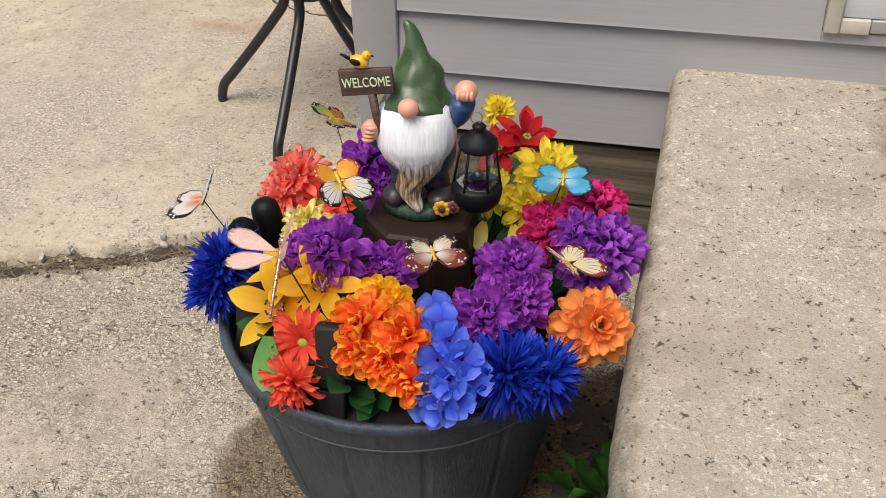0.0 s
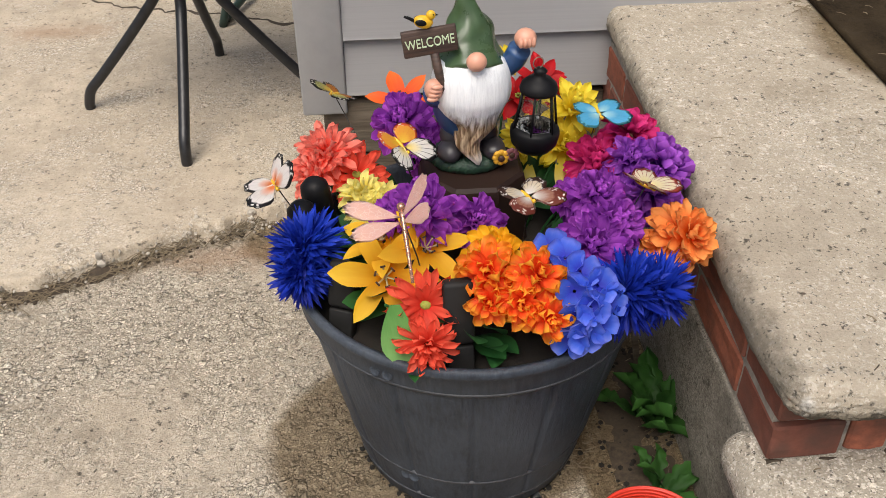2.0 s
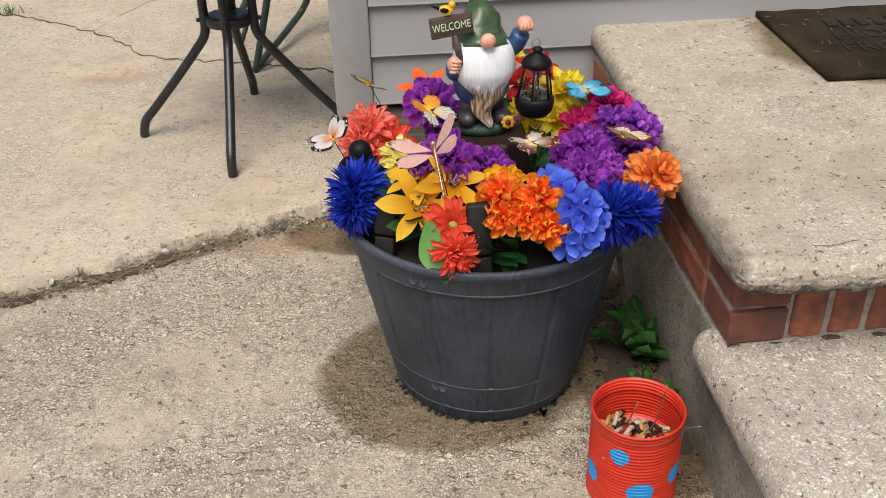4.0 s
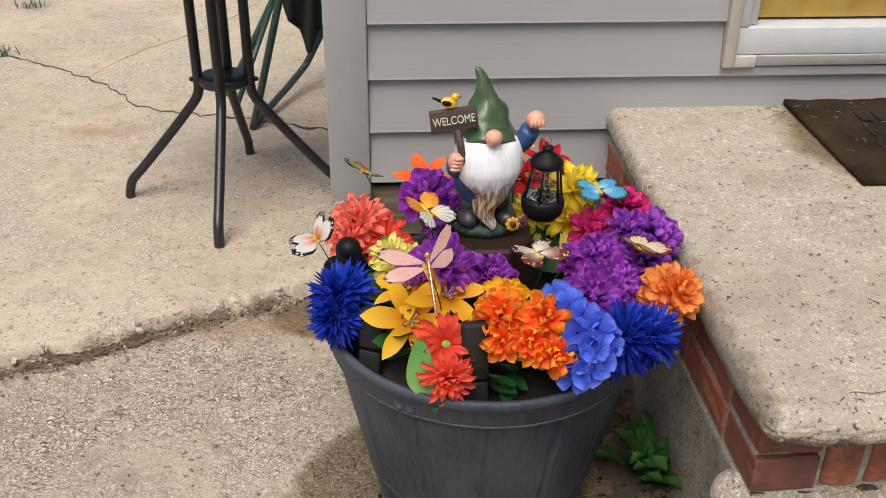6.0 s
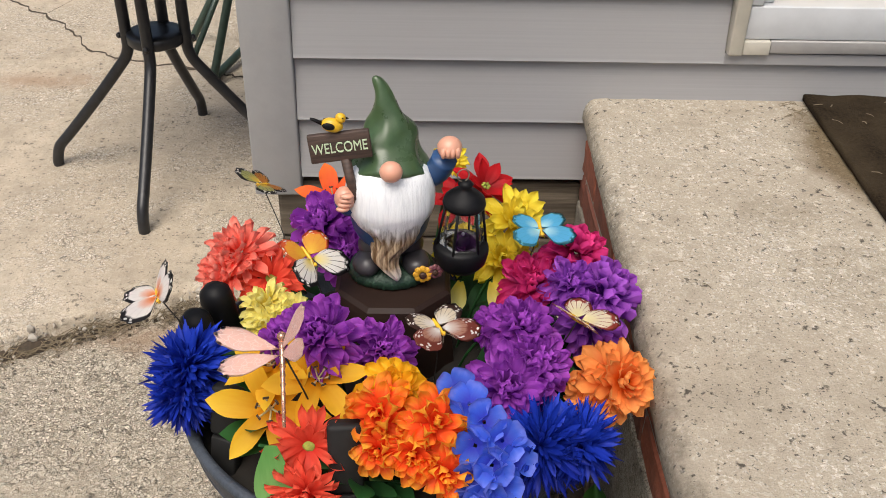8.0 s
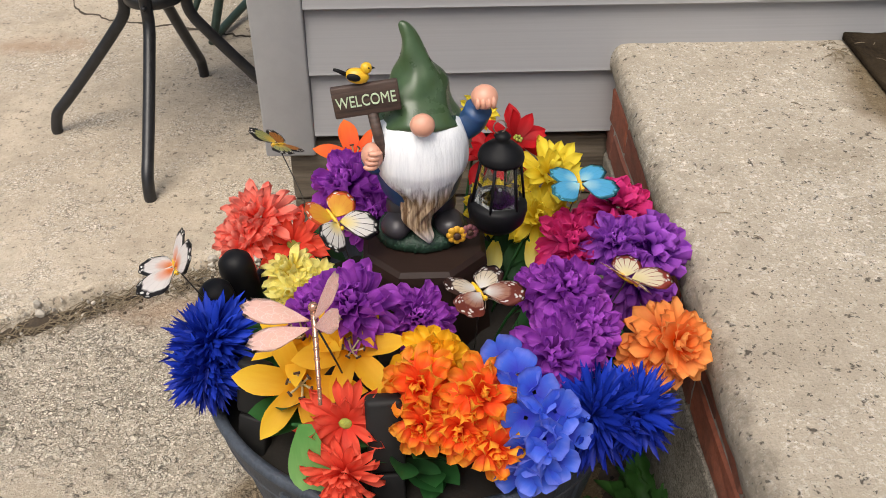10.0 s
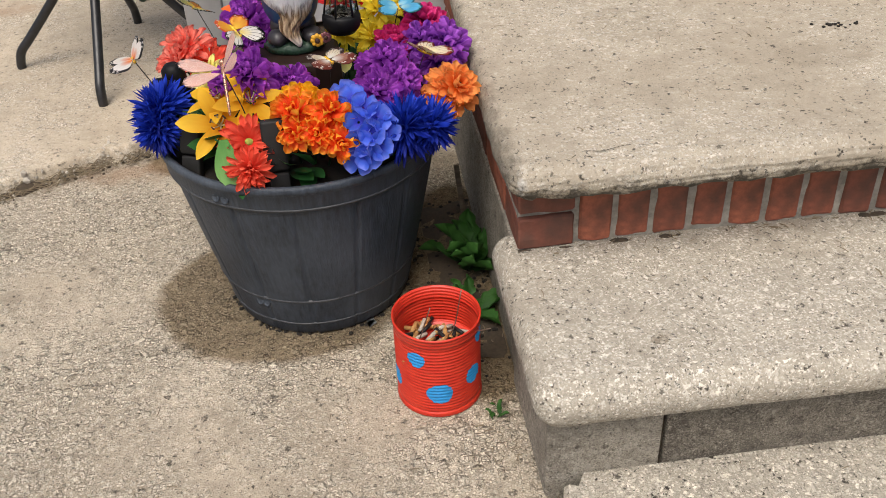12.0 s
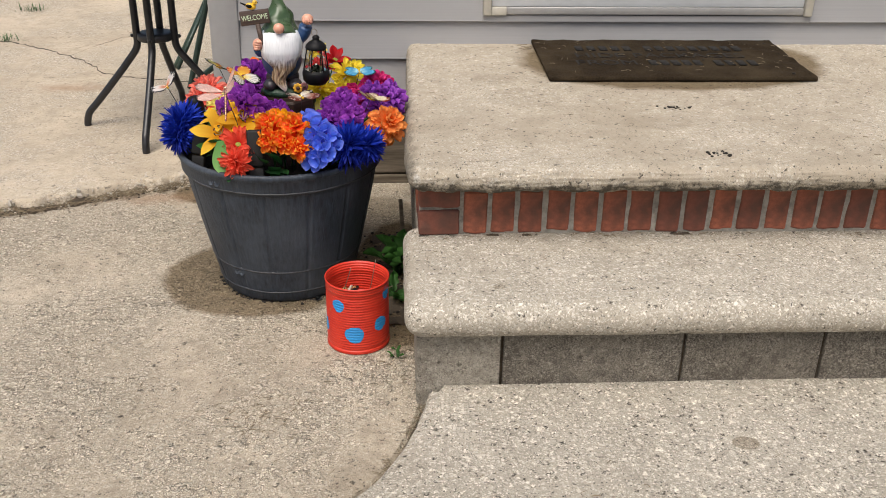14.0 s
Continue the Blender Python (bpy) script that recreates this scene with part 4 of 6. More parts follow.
def flower(kind, colour, label, p, R, n=None, spin=None, second=None):
    x, y, z = p
    if n is None:
        n = ((x - PX) * 3.0, (y - PY) * 3.0 - 0.35, 1.0)
    nv = Vector(n).normalized()
    m = aim(Vector(p) - nv * R * 0.45, nv, rf.uniform(0, 360) if spin is None else spin)
    t = thing(kind + "_flower", label, "flower", "fabric flowers in the planter", at=m)
    c = M[colour]
    K = (kind, colour, round(R, 3))
    if kind == "dahlia" and colour.startswith("flame"):
        a = petal_mesh(K + (1,), c, R * 1.0, R * 0.48, 0.55, -0.10, 0.18, wave=0.14, n=9, w=6)
        b = petal_mesh(K + (2,), c, R * 0.82, R * 0.40, 0.55, 0.06, 0.20, wave=0.16, n=9, w=6)
        d = petal_mesh(K + (3,), c, R * 0.52, R * 0.28, 0.35, 0.15, 0.25, wave=0.12)
        ring(t, a, 7, R * 0.08, -R * 0.06, -22, 0, 16)
        ring(t, a, 7, R * 0.08, R * 0.03, 2, 25, 16)
        ring(t, b, 8, R * 0.07, R * 0.10, 22, 10, 16)
        ring(t, b, 6, R * 0.06, R * 0.14, 42, 35, 16)
        ring(t, d, 6, R * 0.05, R * 0.18, 56, 30, 16)
        ring(t, d, 4, R * 0.02, R * 0.20, 74, 0, 16)
    elif kind == "dahlia":
        a = petal_mesh(K + (1,), c, R * 0.97, R * 0.36, 0.42, -0.06, 0.22, wave=0.15, n=9, w=6)
        b = petal_mesh(K + (2,), c, R * 0.78, R * 0.31, 0.42, 0.08, 0.26, wave=0.17, n=8, w=6)
        d = petal_mesh(K + (3,), c, R * 0.50, R * 0.25, 0.42, 0.2, 0.30, wave=0.16)
        ring(t, a, 12, R * 0.10, -R * 0.05, -26, 0, 15)
        ring(t, a, 13, R * 0.10, R * 0.05, -6, 20, 15)
        ring(t, b, 13, R * 0.08, R * 0.13, 14, 5, 15)
        ring(t, b, 12, R * 0.07, R * 0.17, 32, 30, 15)
        ring(t, d, 11, R * 0.06, R * 0.25, 44, 10, 15)
        ring(t, d, 8, R * 0.04, R * 0.29, 60, 25, 15)
        ring(t, d, 4, R * 0.01, R * 0.32, 78, 40, 15, 0.8)
    elif kind == "zinnia":
        a = petal_mesh(K + (1,), c, R * 0.85, R * 0.36, 0.9, -0.05, 0.10, wave=0.08)
        b = petal_mesh(K + (2,), c, R * 0.64, R * 0.31, 0.9, 0.05, 0.14, wave=0.09)
        d = petal_mesh(K + (3,), c, R * 0.38, R * 0.23, 0.9, 0.15, 0.2, wave=0.09)
        ring(t, a, 15, R * 0.16, -R * 0.05, -24, 0, 10)
        ring(t, a, 15, R * 0.14, R * 0.07, -5, 15, 10)
        ring(t, b, 14, R * 0.13, R * 0.18, 12, 8, 11)
        ring(t, b, 13, R * 0.11, R * 0.26, 28, 25, 11)
        ring(t, d, 12, R * 0.10, R * 0.36, 38, 4, 12)
        ring(t, d, 9, R * 0.07, R * 0.40, 56, 30, 12)
        bm = bmesh.new()
        ball(bm, (0, 0, R * 0.44), R * 0.08, (1, 1, 0.6), u=8, v=6)
        part("heart", bm, M["anther"], t, "dark heart")
    elif kind == "gerbera":
        a = petal_mesh(K + (1,), c, R * 1.04, R * 0.29, 0.55, -0.14, 0.16, wave=0.09, n=8)
        b = petal_mesh(K + (2,), c, R * 0.80, R * 0.24, 0.55, 0.0, 0.18, wave=0.10)
        ring(t, a, 12, R * 0.10, 0.0, 2, 0, 10)
        ring(t, a, 11, R * 0.10, R * 0.06, 20, 12, 12)
        ring(t, b, 10, R * 0.10, R * 0.10, 38, 5)
        if second:
            ring(t, b, 10, R * 0.06, R * 0.12, 58, 20)
            ring(t, b, 6, R * 0.02, R * 0.12, 76, 40, scale=0.85)
        else:
            bm = bmesh.new()
            ball(bm, (0, 0, R * 0.10), R * 0.15, (1, 1, 0.6), u=14, v=8, lump=0.002, lump_scale=400)
            part("heart", bm, M["heart"], t, "green-yellow heart")
    elif kind == "daisy":
        a = petal_mesh(K + (1,), c, R * 0.95, R * 0.32, 0.45, -0.05, 0.2, wave=0.09)
        b = petal_mesh(K + (2,), c, R * 0.66, R * 0.26, 0.45, 0.15, 0.2, wave=0.09)
        ring(t, a, 13, R * 0.08, 0.0, -4, 0, 12)
        ring(t, a, 12, R * 0.08, R * 0.08, 20, 15, 12)
        ring(t, b, 10, R * 0.06, R * 0.12, 44, 5, 12)
        ring(t, b, 5, R * 0.03, R * 0.14, 70, 25)
    elif kind == "poinsettia":
        a = petal_mesh(K + (1,), c, R, R * 0.46, 0.1, -0.10, 0.12, wave=0.04)
        b = petal_mesh(K + (2,), c, R * 0.72, R * 0.36, 0.1, 0.10, 0.15, wave=0.04)
        ring(t, a, 6, R * 0.05, 0.0, 8)
        ring(t, b, 6, R * 0.04, R * 0.06, 34, 30)
        bm = bmesh.new()
        for i in range(6):
            ball(bm, (R * 0.08 * math.cos(i), R * 0.08 * math.sin(i * 1.1), R * 0.12), R * 0.05, u=6, v=4)
        part("heart", bm, M["heart"], t, "tiny yellow-green buds")
    elif kind == "lily":
        a = petal_mesh(K + (1,), c, R * 1.05, R * 0.50, 0.30, -0.34, 0.10, base=0.55, n=9, w=6)
        b = petal_mesh(K + (2,), c, R * 1.02, R * 0.40, 0.25, -0.30, 0.12, base=0.55, n=9, w=6)
        for i in range(6):
            mm = pose(0, 0, 0, 0, 0, 60 * i) @ pose(0, R * 0.05, 0.0 if i % 2 else R * 0.03, 28 + rf.uniform(-5, 5), rf.uniform(-6, 6), 0)
            part("petal", a if i % 2 else b, None, t, at=mm)
        for i in range(6):
            ang = i * 1.05 + 0.3
            q = Vector((math.cos(ang) * R * 0.2, math.sin(ang) * R * 0.2, R * 0.40))
            bm = bmesh.new()
            tube(bm, smooth_path([(0, 0, R * 0.1), q * 0.55, q], 3), R * 0.020, 5)
            tube(bm, [q - Vector((q.y, -q.x, 0)) * 0.26, q + Vector((q.y, -q.x, 0)) * 0.26], R * 0.022, 5, index=1)
            part("stamen", bm, [M["stamen"], M["anther"]], t)
    stem(t, m, p)
    return t


def mum(p, R, label, n=None):
    """A shaggy royal-blue head of many thin pointed petals."""
    if n is None:
        n = ((p[0] - PX) * 4.0, (p[1] - PY) * 4.0, 1.0)
    nv = Vector(n).normalized()
    m = aim(Vector(p) - nv * R * 0.35, nv)
    t = thing("chrysanthemum_flower", label, "flower", "fabric flowers in the planter", at=m)
    for layer, (count, r0, ln) in enumerate(((120, 0.12, 0.92), (120, 0.10, 0.86), (110, 0.08, 0.74))):
        bm = bmesh.new()
        for i in range(count):
            f = (i + 0.5) / count
            el = math.asin(1 - 1.45 * f) if layer < 2 else math.asin(1 - f)
            az = i * 2.39996 + layer
            d = Vector((math.cos(el) * math.cos(az), math.cos(el) * math.sin(az), math.sin(el)))
            d = (d + Vector((rf.uniform(-.26, .26), rf.uniform(-.26, .26), rf.uniform(-.26, .26)))).normalized()
            L = R * ln * rf.uniform(0.85, 1.12)
            side = d.cross(Vector((rf.uniform(-1, 1), rf.uniform(-1, 1), rf.uniform(-1, 1)))).normalized()
            up = d.cross(side)
            wd = R * 0.068
            base = d * R * r0
            bend = Vector((0, 0, 1)) * L * rf.uniform(-0.40, 0.15)
            prof = ((0.0, 0.5), (0.45, 1.0), (0.8, 0.8), (1.0, 0.08))
            rows = []
            for u, w in prof:
                c = base + d * L * u + bend * u * u
                rows.append((bm.verts.new(c + side * wd * w), bm.verts.new(c + up * wd * 0.5 * w), bm.verts.new(c - side * wd * w)))
            for a, b in zip(rows, rows[1:]):
                bm.faces.new((a[0], a[1], b[1], b[0]))
                bm.faces.new((a[1], a[2], b[2], b[1]))
        part("petals", bm, M["navy"], t)
    stem(t, m, p)
    return t


def hydrangea(spots, label):
    c0 = Vector(spots[0][0])
    t = thing("hydrangea_flower", label, "flower", "fabric flowers in the planter", at=Matrix.Translation(c0))
    me = petal_mesh(("hyd",), M["sky"], 0.0255, 0.0285, 0.95, 0.12, 0.10, base=0.3, wave=0.10, n=8, w=6)
    for p, n in spots:
        q = aim(Vector(p) - c0, n, rf.uniform(0, 90))
        fl = thing("floret", "", "", at=q)
        fl.parent = t
        for i in range(4):
            part("petal", me, None, fl, at=pose(0, 0, 0, 0, 0, 90 * i + rf.uniform(-8, 8)) @ pose(0, 0.002, 0, 12 + rf.uniform(-10, 14), rf.uniform(-10, 10), 0))
    stem(t, Matrix.Translation(c0), tuple(c0))


DEEP = "deep purple fabric dahlia with ruffled petals"
VIO = "violet fabric dahlia beside the pink blooms"
flower("gerbera", "coral", "coral fabric gerbera with shaggy layered petals", (-0.572, 0.480, 0.506), 0.050, (-0.3, -0.45, 1), second=True)
flower("gerbera", "coral", "coral fabric gerbera drooping over the rim", (-0.598, 0.462, 0.474), 0.046, (-0.9, -0.6, 0.7), second=True)
flower("gerbera", "red", "red-orange fabric gerbera tucked behind a butterfly", (-0.522, 0.455, 0.472), 0.046, (0.1, -0.7, 0.8))
flower("lily", "orlily", "bright orange fabric lily at the back", (-0.448, 0.600, 0.520), 0.056, (-0.1, -0.5, 0.8))
flower("dahlia", "purple", DEEP, (-0.452, 0.497, 0.542), 0.054, (-0.3, -0.5, 0.9))
flower("dahlia", "purple", DEEP, (-0.415, 0.470, 0.505), 0.046, (0.1, -0.7, 0.7))
flower("poinsettia", "deepred", "deep red fabric poinsettia behind the lantern", (-0.214, 0.566, 0.566), 0.054, (0.3, -0.4, 0.8))
flower("poinsettia", "deepred", "deep red fabric poinsettia behind the statue", (-0.262, 0.555, 0.545), 0.046, (-0.1, -0.5, 0.8))
flower("daisy", "yellow", "yellow fabric daisy standing tall at the back", (-0.270, 0.605, 0.578), 0.028, (0.1, -0.7, 0.7))
flower("daisy", "yellow", "bright yellow fabric daisy with notched petals", (-0.178, 0.515, 0.540), 0.052, (0.2, -0.5, 0.9))
flower("daisy", "yellow", "bright yellow fabric daisy with notched petals", (-0.200, 0.475, 0.492), 0.044, (0.0, -0.8, 0.7))
flower("daisy", "yellow", "bright yellow fabric daisy with notched petals", (-0.262, 0.490, 0.500), 0.040, (-0.1, -0.7, 0.7))
flower("dahlia", "magenta", "hot pink fabric dahlia with pointed petals", (-0.085, 0.465, 0.522), 0.050)
flower("dahlia", "magenta", "hot pink fabric dahlia with pointed petals", (-0.160, 0.408, 0.502), 0.050, (0.0, -0.6, 0.9))
flower("dahlia", "violet", VIO, (-0.112, 0.385, 0.520), 0.042, (0.1, -0.5, 0.9))
flower("dahlia", "violet", VIO, (-0.058, 0.388, 0.510), 0.056, (0.6, -0.2, 0.9))
flower("dahlia", "violet", VIO, (-0.082, 0.345, 0.488), 0.046, (0.5, -0.5, 0.8))
flower("dahlia", "purple", DEEP, (-0.182, 0.292, 0.526), 0.046, (0.2, -0.4, 0.9))
flower("dahlia", "purple", DEEP, (-0.222, 0.318, 0.505), 0.034, (-0.4, -0.3, 0.9))
flower("dahlia", "purple", DEEP, (-0.162, 0.245, 0.505), 0.046, (0.5, -0.4, 0.8))
flower("dahlia", "purple", DEEP, (-0.208, 0.198, 0.506), 0.052, (0.0, -0.7, 0.8))
flower("zinnia", "orange", "large orange fabric zinnia with rounded petals", (-0.066, 0.226, 0.490), 0.056, (0.45, -0.75, 0.75))
flower("zinnia", "orange", "orange fabric zinnia half hidden below", (-0.085, 0.225, 0.455), 0.044, (0.4, -0.9, 0.2))
mum((-0.166, 0.148, 0.462), 0.062, "shaggy royal blue fabric chrysanthemum by the steps", (0.3, -0.7, 0.7))
mum((-0.112, 0.162, 0.452), 0.052, "shaggy royal blue fabric chrysanthemum by the steps", (0.8, -0.5, 0.5))
hydrangea([((-0.268, 0.192, 0.504), (-0.2, -0.4, 1)), ((-0.256, 0.168, 0.506), (-0.1, -0.5, 0.9)), ((-0.274, 0.160, 0.490), (-0.6, -0.6, 0.6)), ((-0.240, 0.146, 0.500), (0.2, -0.6, 0.9)),
           ((-0.220, 0.130, 0.488), (0.4, -0.7, 0.7)), ((-0.250, 0.126, 0.484), (-0.2, -0.9, 0.6)), ((-0.206, 0.122, 0.468), (0.6, -0.8, 0.5)), ((-0.232, 0.110, 0.470), (0.1, -0.9, 0.5)),
           ((-0.252, 0.106, 0.458), (-0.3, -1, 0.3)), ((-0.222, 0.102, 0.450), (0.3, -1, 0.3)), ((-0.240, 0.096, 0.438), (0.0, -1, 0.1)), ((-0.256, 0.098, 0.428), (-0.2, -1, 0.0))],
          "cornflower blue fabric hydrangea spilling over the rim")
FL = "flame orange fabric dahlia with yellow petal edges"
flower("dahlia", "flameyel", "amber yellow fabric dahlia behind flame blooms", (-0.345, 0.202, 0.506), 0.042, (0.0, -0.4, 1))
flower("dahlia", "flame", FL, (-0.361, 0.152, 0.508), 0.043, (-0.2, -0.75, 0.8))
flower("dahlia", "flame", FL, (-0.292, 0.137, 0.510), 0.043, (0.1, -0.7, 0.8))
flower("dahlia", "flame", FL, (-0.360, 0.122, 0.476), 0.034, (-0.3, -1, 0.45))
flower("dahlia", "flame", FL, (-0.318, 0.110, 0.480), 0.037, (0.0, -1, 0.5))
flower("dahlia", "flame", FL, (-0.280, 0.098, 0.462), 0.037, (0.2, -1, 0.35))
LY = "golden yellow fabric lily with dark stamens"
flower("lily", "lily", LY, (-0.488, 0.188, 0.476), 0.068, (-0.02, -0.85, 0.7), 24)
flower("lily", "lily", LY, (-0.428, 0.212, 0.508), 0.058, (0.2, -0.6, 0.8), 25)
flower("lily", "lily", "golden yellow fabric lily opening behind the dragonfly", (-0.494, 0.246, 0.508), 0.056, (-0.3, -0.3, 1), 40)
flower("gerbera", "red", "red fabric gerbera with a green heart", (-0.438, 0.142, 0.458), 0.046, (0.0, -0.95, 0.5))
flower("gerbera", "red", "red fabric gerbera hanging over the rim", (-0.441, 0.098, 0.424), 0.038, (-0.1, -1, 0.15), second=True)
mum((-0.604, 0.260, 0.484), 0.058, "shaggy royal blue fabric chrysanthemum beside the lily", (-0.6, -0.5, 0.8))
mum((-0.612, 0.236, 0.450), 0.050, "shaggy royal blue fabric chrysanthemum over the rim", (-0.7, -0.8, 0.4))
PL = "pale lemon fabric daisy with white edges"
flower("daisy", "pale", PL, (-0.520, 0.378, 0.490), 0.036, (-0.3, -0.4, 1))
flower("daisy", "pale", PL, (-0.484, 0.362, 0.484), 0.034, (0.0, -0.5, 0.9))
flower("daisy", "pale", PL, (-0.512, 0.348, 0.474), 0.036, (-0.2, -0.7, 0.8))
flower("dahlia", "purple", DEEP, (-0.432, 0.256, 0.540), 0.052, (0.0, -0.55, 0.9))
flower("dahlia", "purple", DEEP, (-0.476, 0.266, 0.520), 0.042, (-0.4, -0.4, 0.9))
flower("dahlia", "purple", DEEP, (-0.355, 0.272, 0.500), 0.042, (0.2, -0.6, 0.8))

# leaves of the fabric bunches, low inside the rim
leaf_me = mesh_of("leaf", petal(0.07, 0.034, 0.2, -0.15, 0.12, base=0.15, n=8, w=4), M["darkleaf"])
rl = random.Random(5)
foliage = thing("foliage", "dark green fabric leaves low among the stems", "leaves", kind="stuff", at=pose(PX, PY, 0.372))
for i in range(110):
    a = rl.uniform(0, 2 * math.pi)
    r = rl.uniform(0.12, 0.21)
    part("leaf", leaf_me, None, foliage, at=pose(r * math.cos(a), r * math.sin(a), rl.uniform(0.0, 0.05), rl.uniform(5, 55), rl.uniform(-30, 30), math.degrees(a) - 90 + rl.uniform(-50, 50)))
t = thing("lily_leaf", "broad green fabric leaf below the lily", "leaf", at=aim((-0.478, 0.142, 0.466), (-0.1, -0.9, 0.45)))
bm = petal(0.085, 0.046, 0.35, -0.10, 0.08, base=0.3, n=10, w=6)
part("blade", bm, M["leaf"], t, at=pose(0, 0, 0, 0, 0, 186))
inv = t.matrix_basis.inverted()
part("stem", tube(bmesh.new(), [inv @ Vector(q) for q in ((-0.490, 0.138, 0.470), (-0.470, 0.18, 0.42), (-0.455, 0.24, 0.345))], 0.002, 5), M["darkleaf"], t)
for x, y, a in ((-0.258, 0.440, 170), (-0.215, 0.440, 195)):
    t = thing("yellow_leaf", "yellow-green fabric leaf under the daisies", "leaf", at=aim((x, y, 0.478), (0.0, -0.8, 0.6)))
    part("blade", petal(0.045, 0.026, 0.4, -0.1, 0.1, base=0.3), M["pale"], t, at=pose(0, 0, 0, 0, 0, a))
    inv = t.matrix_basis.inverted()
    part("stem", tube(bmesh.new(), [inv @ Vector(q) for q in ((x, y, 0.478), (x, y + 0.01, 0.42), (x, y, 0.345))], 0.0018, 5), M["darkleaf"], t)


# ---- butterflies and dragonfly on wires ----
def wing(L, centre, half, p=0.6, side=1, nu=7, na=18, bow=0.06, skew=0.0):
    """A wing from its root: centre is the angle ahead of sideways, half its spread."""
    bm = bmesh.new()
    uv = bm.loops.layers.uv.new("UVMap")
    rows = []
    for i in range(nu + 1):
        u = i / nu
        row = []
        for j in range(na + 1):
            q = 2 * j / na - 1
            a = radians(centre + q * half)
            r = L * (max(0.0, math.cos(q * math.pi / 2)) ** p * 0.72 + 0.28 * (1 - q * q)) * (1 + 0.03 * math.cos(q * 16)) * (1 + skew * q) * u
            row.append((bm.verts.new((side * r * math.cos(a), r * math.sin(a), bow * L * u * (1 - u) * 4)), (u, j / na)))
        rows.append(row)
    for a, b in zip(rows, rows[1:]):
        for j in range(na):
            quad = (a[j], a[j + 1], b[j + 1], b[j])
            f = bm.faces.new([q[0] for q in quad])
            for lp, q in zip(f.loops, quad):
                lp[uv].uv = q[1]
    bmesh.ops.solidify(bm, geom=bm.faces[:], thickness=0.0006)
    return bm


def butterfly(p, heading, span, fore, hind, body, label, lift=15, pitch=0, roll=0, foot=None):
    at = pose(*p) @ pose(0, 0, 0, 0, 0, heading) @ pose(0, 0, 0, pitch, 0, 0) @ pose(0, 0, 0, 0, roll, 0)
    t = thing("butterfly", label, "butterfly ornament", "butterflies on wires", at=at)
    L = span / 2
    for side in (1, -1):
        up = pose(0, 0, 0, 0, -side * lift, 0)
        part("forewing", wing(L * 0.96, 30, 46, 0.20, side, skew=0.26), M[fore], t, at=up @ Matrix.Translation((side * 0.002, 0.004, 0.001)))
        part("hindwing", wing(L * 0.78, -34, 54, 0.20, side, skew=0.0), M[hind], t, at=up @ Matrix.Translation((side * 0.002, -0.003, 0)))
    bm = bmesh.new()
    ball(bm, (0, -0.004, 0.001), 0.0034, (0.8, 4.4, 0.9), u=10, v=8)
    ball(bm, (0, 0.013, 0.002), 0.0032, u=8, v=6)
    part("body", bm, M[body], t)
    for side in (1, -1):
        part("antenna", tube(bmesh.new(), [(0, 0.014, 0.003), (side * 0.005, 0.022, 0.005), (side * 0.009, 0.030, 0.004)], 0.0005, 4), M["wire"], t)
    inv = at.inverted()
    foot = foot or (p[0] + (PX - p[0]) * 0.3, p[1] + (PY - p[1]) * 0.1, 0.35)
    mid = (Vector(p) * 0.5 + Vector(foot) * 0.5) + Vector((0.006, 0, 0.01))
    part("stake", tube(bmesh.new(), [inv @ q for q in smooth_path([p, mid, foot], 4)], 0.0009, 5), M["darkwire"], t)


butterfly((-0.290, 0.266, 0.536), 205, 0.098, "w_rust", "w_brown", "birdyel", "brown and cream paper butterfly with a yellow body", 14, -2)
butterfly((-0.118, 0.302, 0.520), 224, 0.098, "w_cream", "w_cream", "birdyel", "cream paper butterfly with rust-red veins", 24, -6, -20)
butterfly((-0.150, 0.470, 0.543), 186, 0.100, "w_blue", "w_blue", "birdyel", "turquoise paper butterfly above the pink dahlia", 12, -4)
butterfly((-0.455, 0.378, 0.558), 222, 0.100, "w_white", "w_yellow", "birdyel", "white and orange paper butterfly with black veins", 16, -30, -8)
butterfly((-0.628, 0.302, 0.552), 200, 0.108, "w_orange", "w_orange", "birdyel", "white and orange paper butterfly with black tips", 30, 4, 34, (-0.57, 0.33, 0.35))
butterfly((-0.556, 0.640, 0.508), 150, 0.088, "w_green", "w_monarch", "birdyel", "olive and black paper butterfly seen edge on", 12, 24, -16, (-0.49, 0.53, 0.35))

at = pose(-0.462, 0.178, 0.572) @ pose(0, 0, 0, 30, 0, 6)
t = thing("dragonfly", "copper dragonfly with pink gauze wings", "dragonfly ornament", at=at)
bm = bmesh.new()
tube(bm, [(0, 0.014, 0), (0, 0.006, 0.001), (0, -0.006, 0), (0, -0.02, -0.001), (0, -0.05, -0.003), (0, -0.082, -0.006)], 0.0035, 10, ends=(1.15, 0.55))
for i in range(7):
    ball(bm, (0, -0.016 - 0.010 * i, -0.001 - 0.0006 * i), 0.0037 - 0.0002 * i, u=8, v=6)
ball(bm, (0, 0.018, 0.001), 0.0058, u=12, v=8)
part("body", bm, M["copper"], t, "shiny copper body")
for side in (1, -1):
    for ang, L, lift in ((17, 0.072, 0), (-12, 0.066, 0)):
        up = pose(0, 0, 0, 0, -66 if side == 1 else 4, 0)
        part("wing", wing(L, ang, 21, 0.24, side, bow=0.02), M["gauze"], t, at=up @ Matrix.Translation((side * 0.003, 0.003 if ang > 0 else -0.004, 0.001)))
inv = at.inverted()
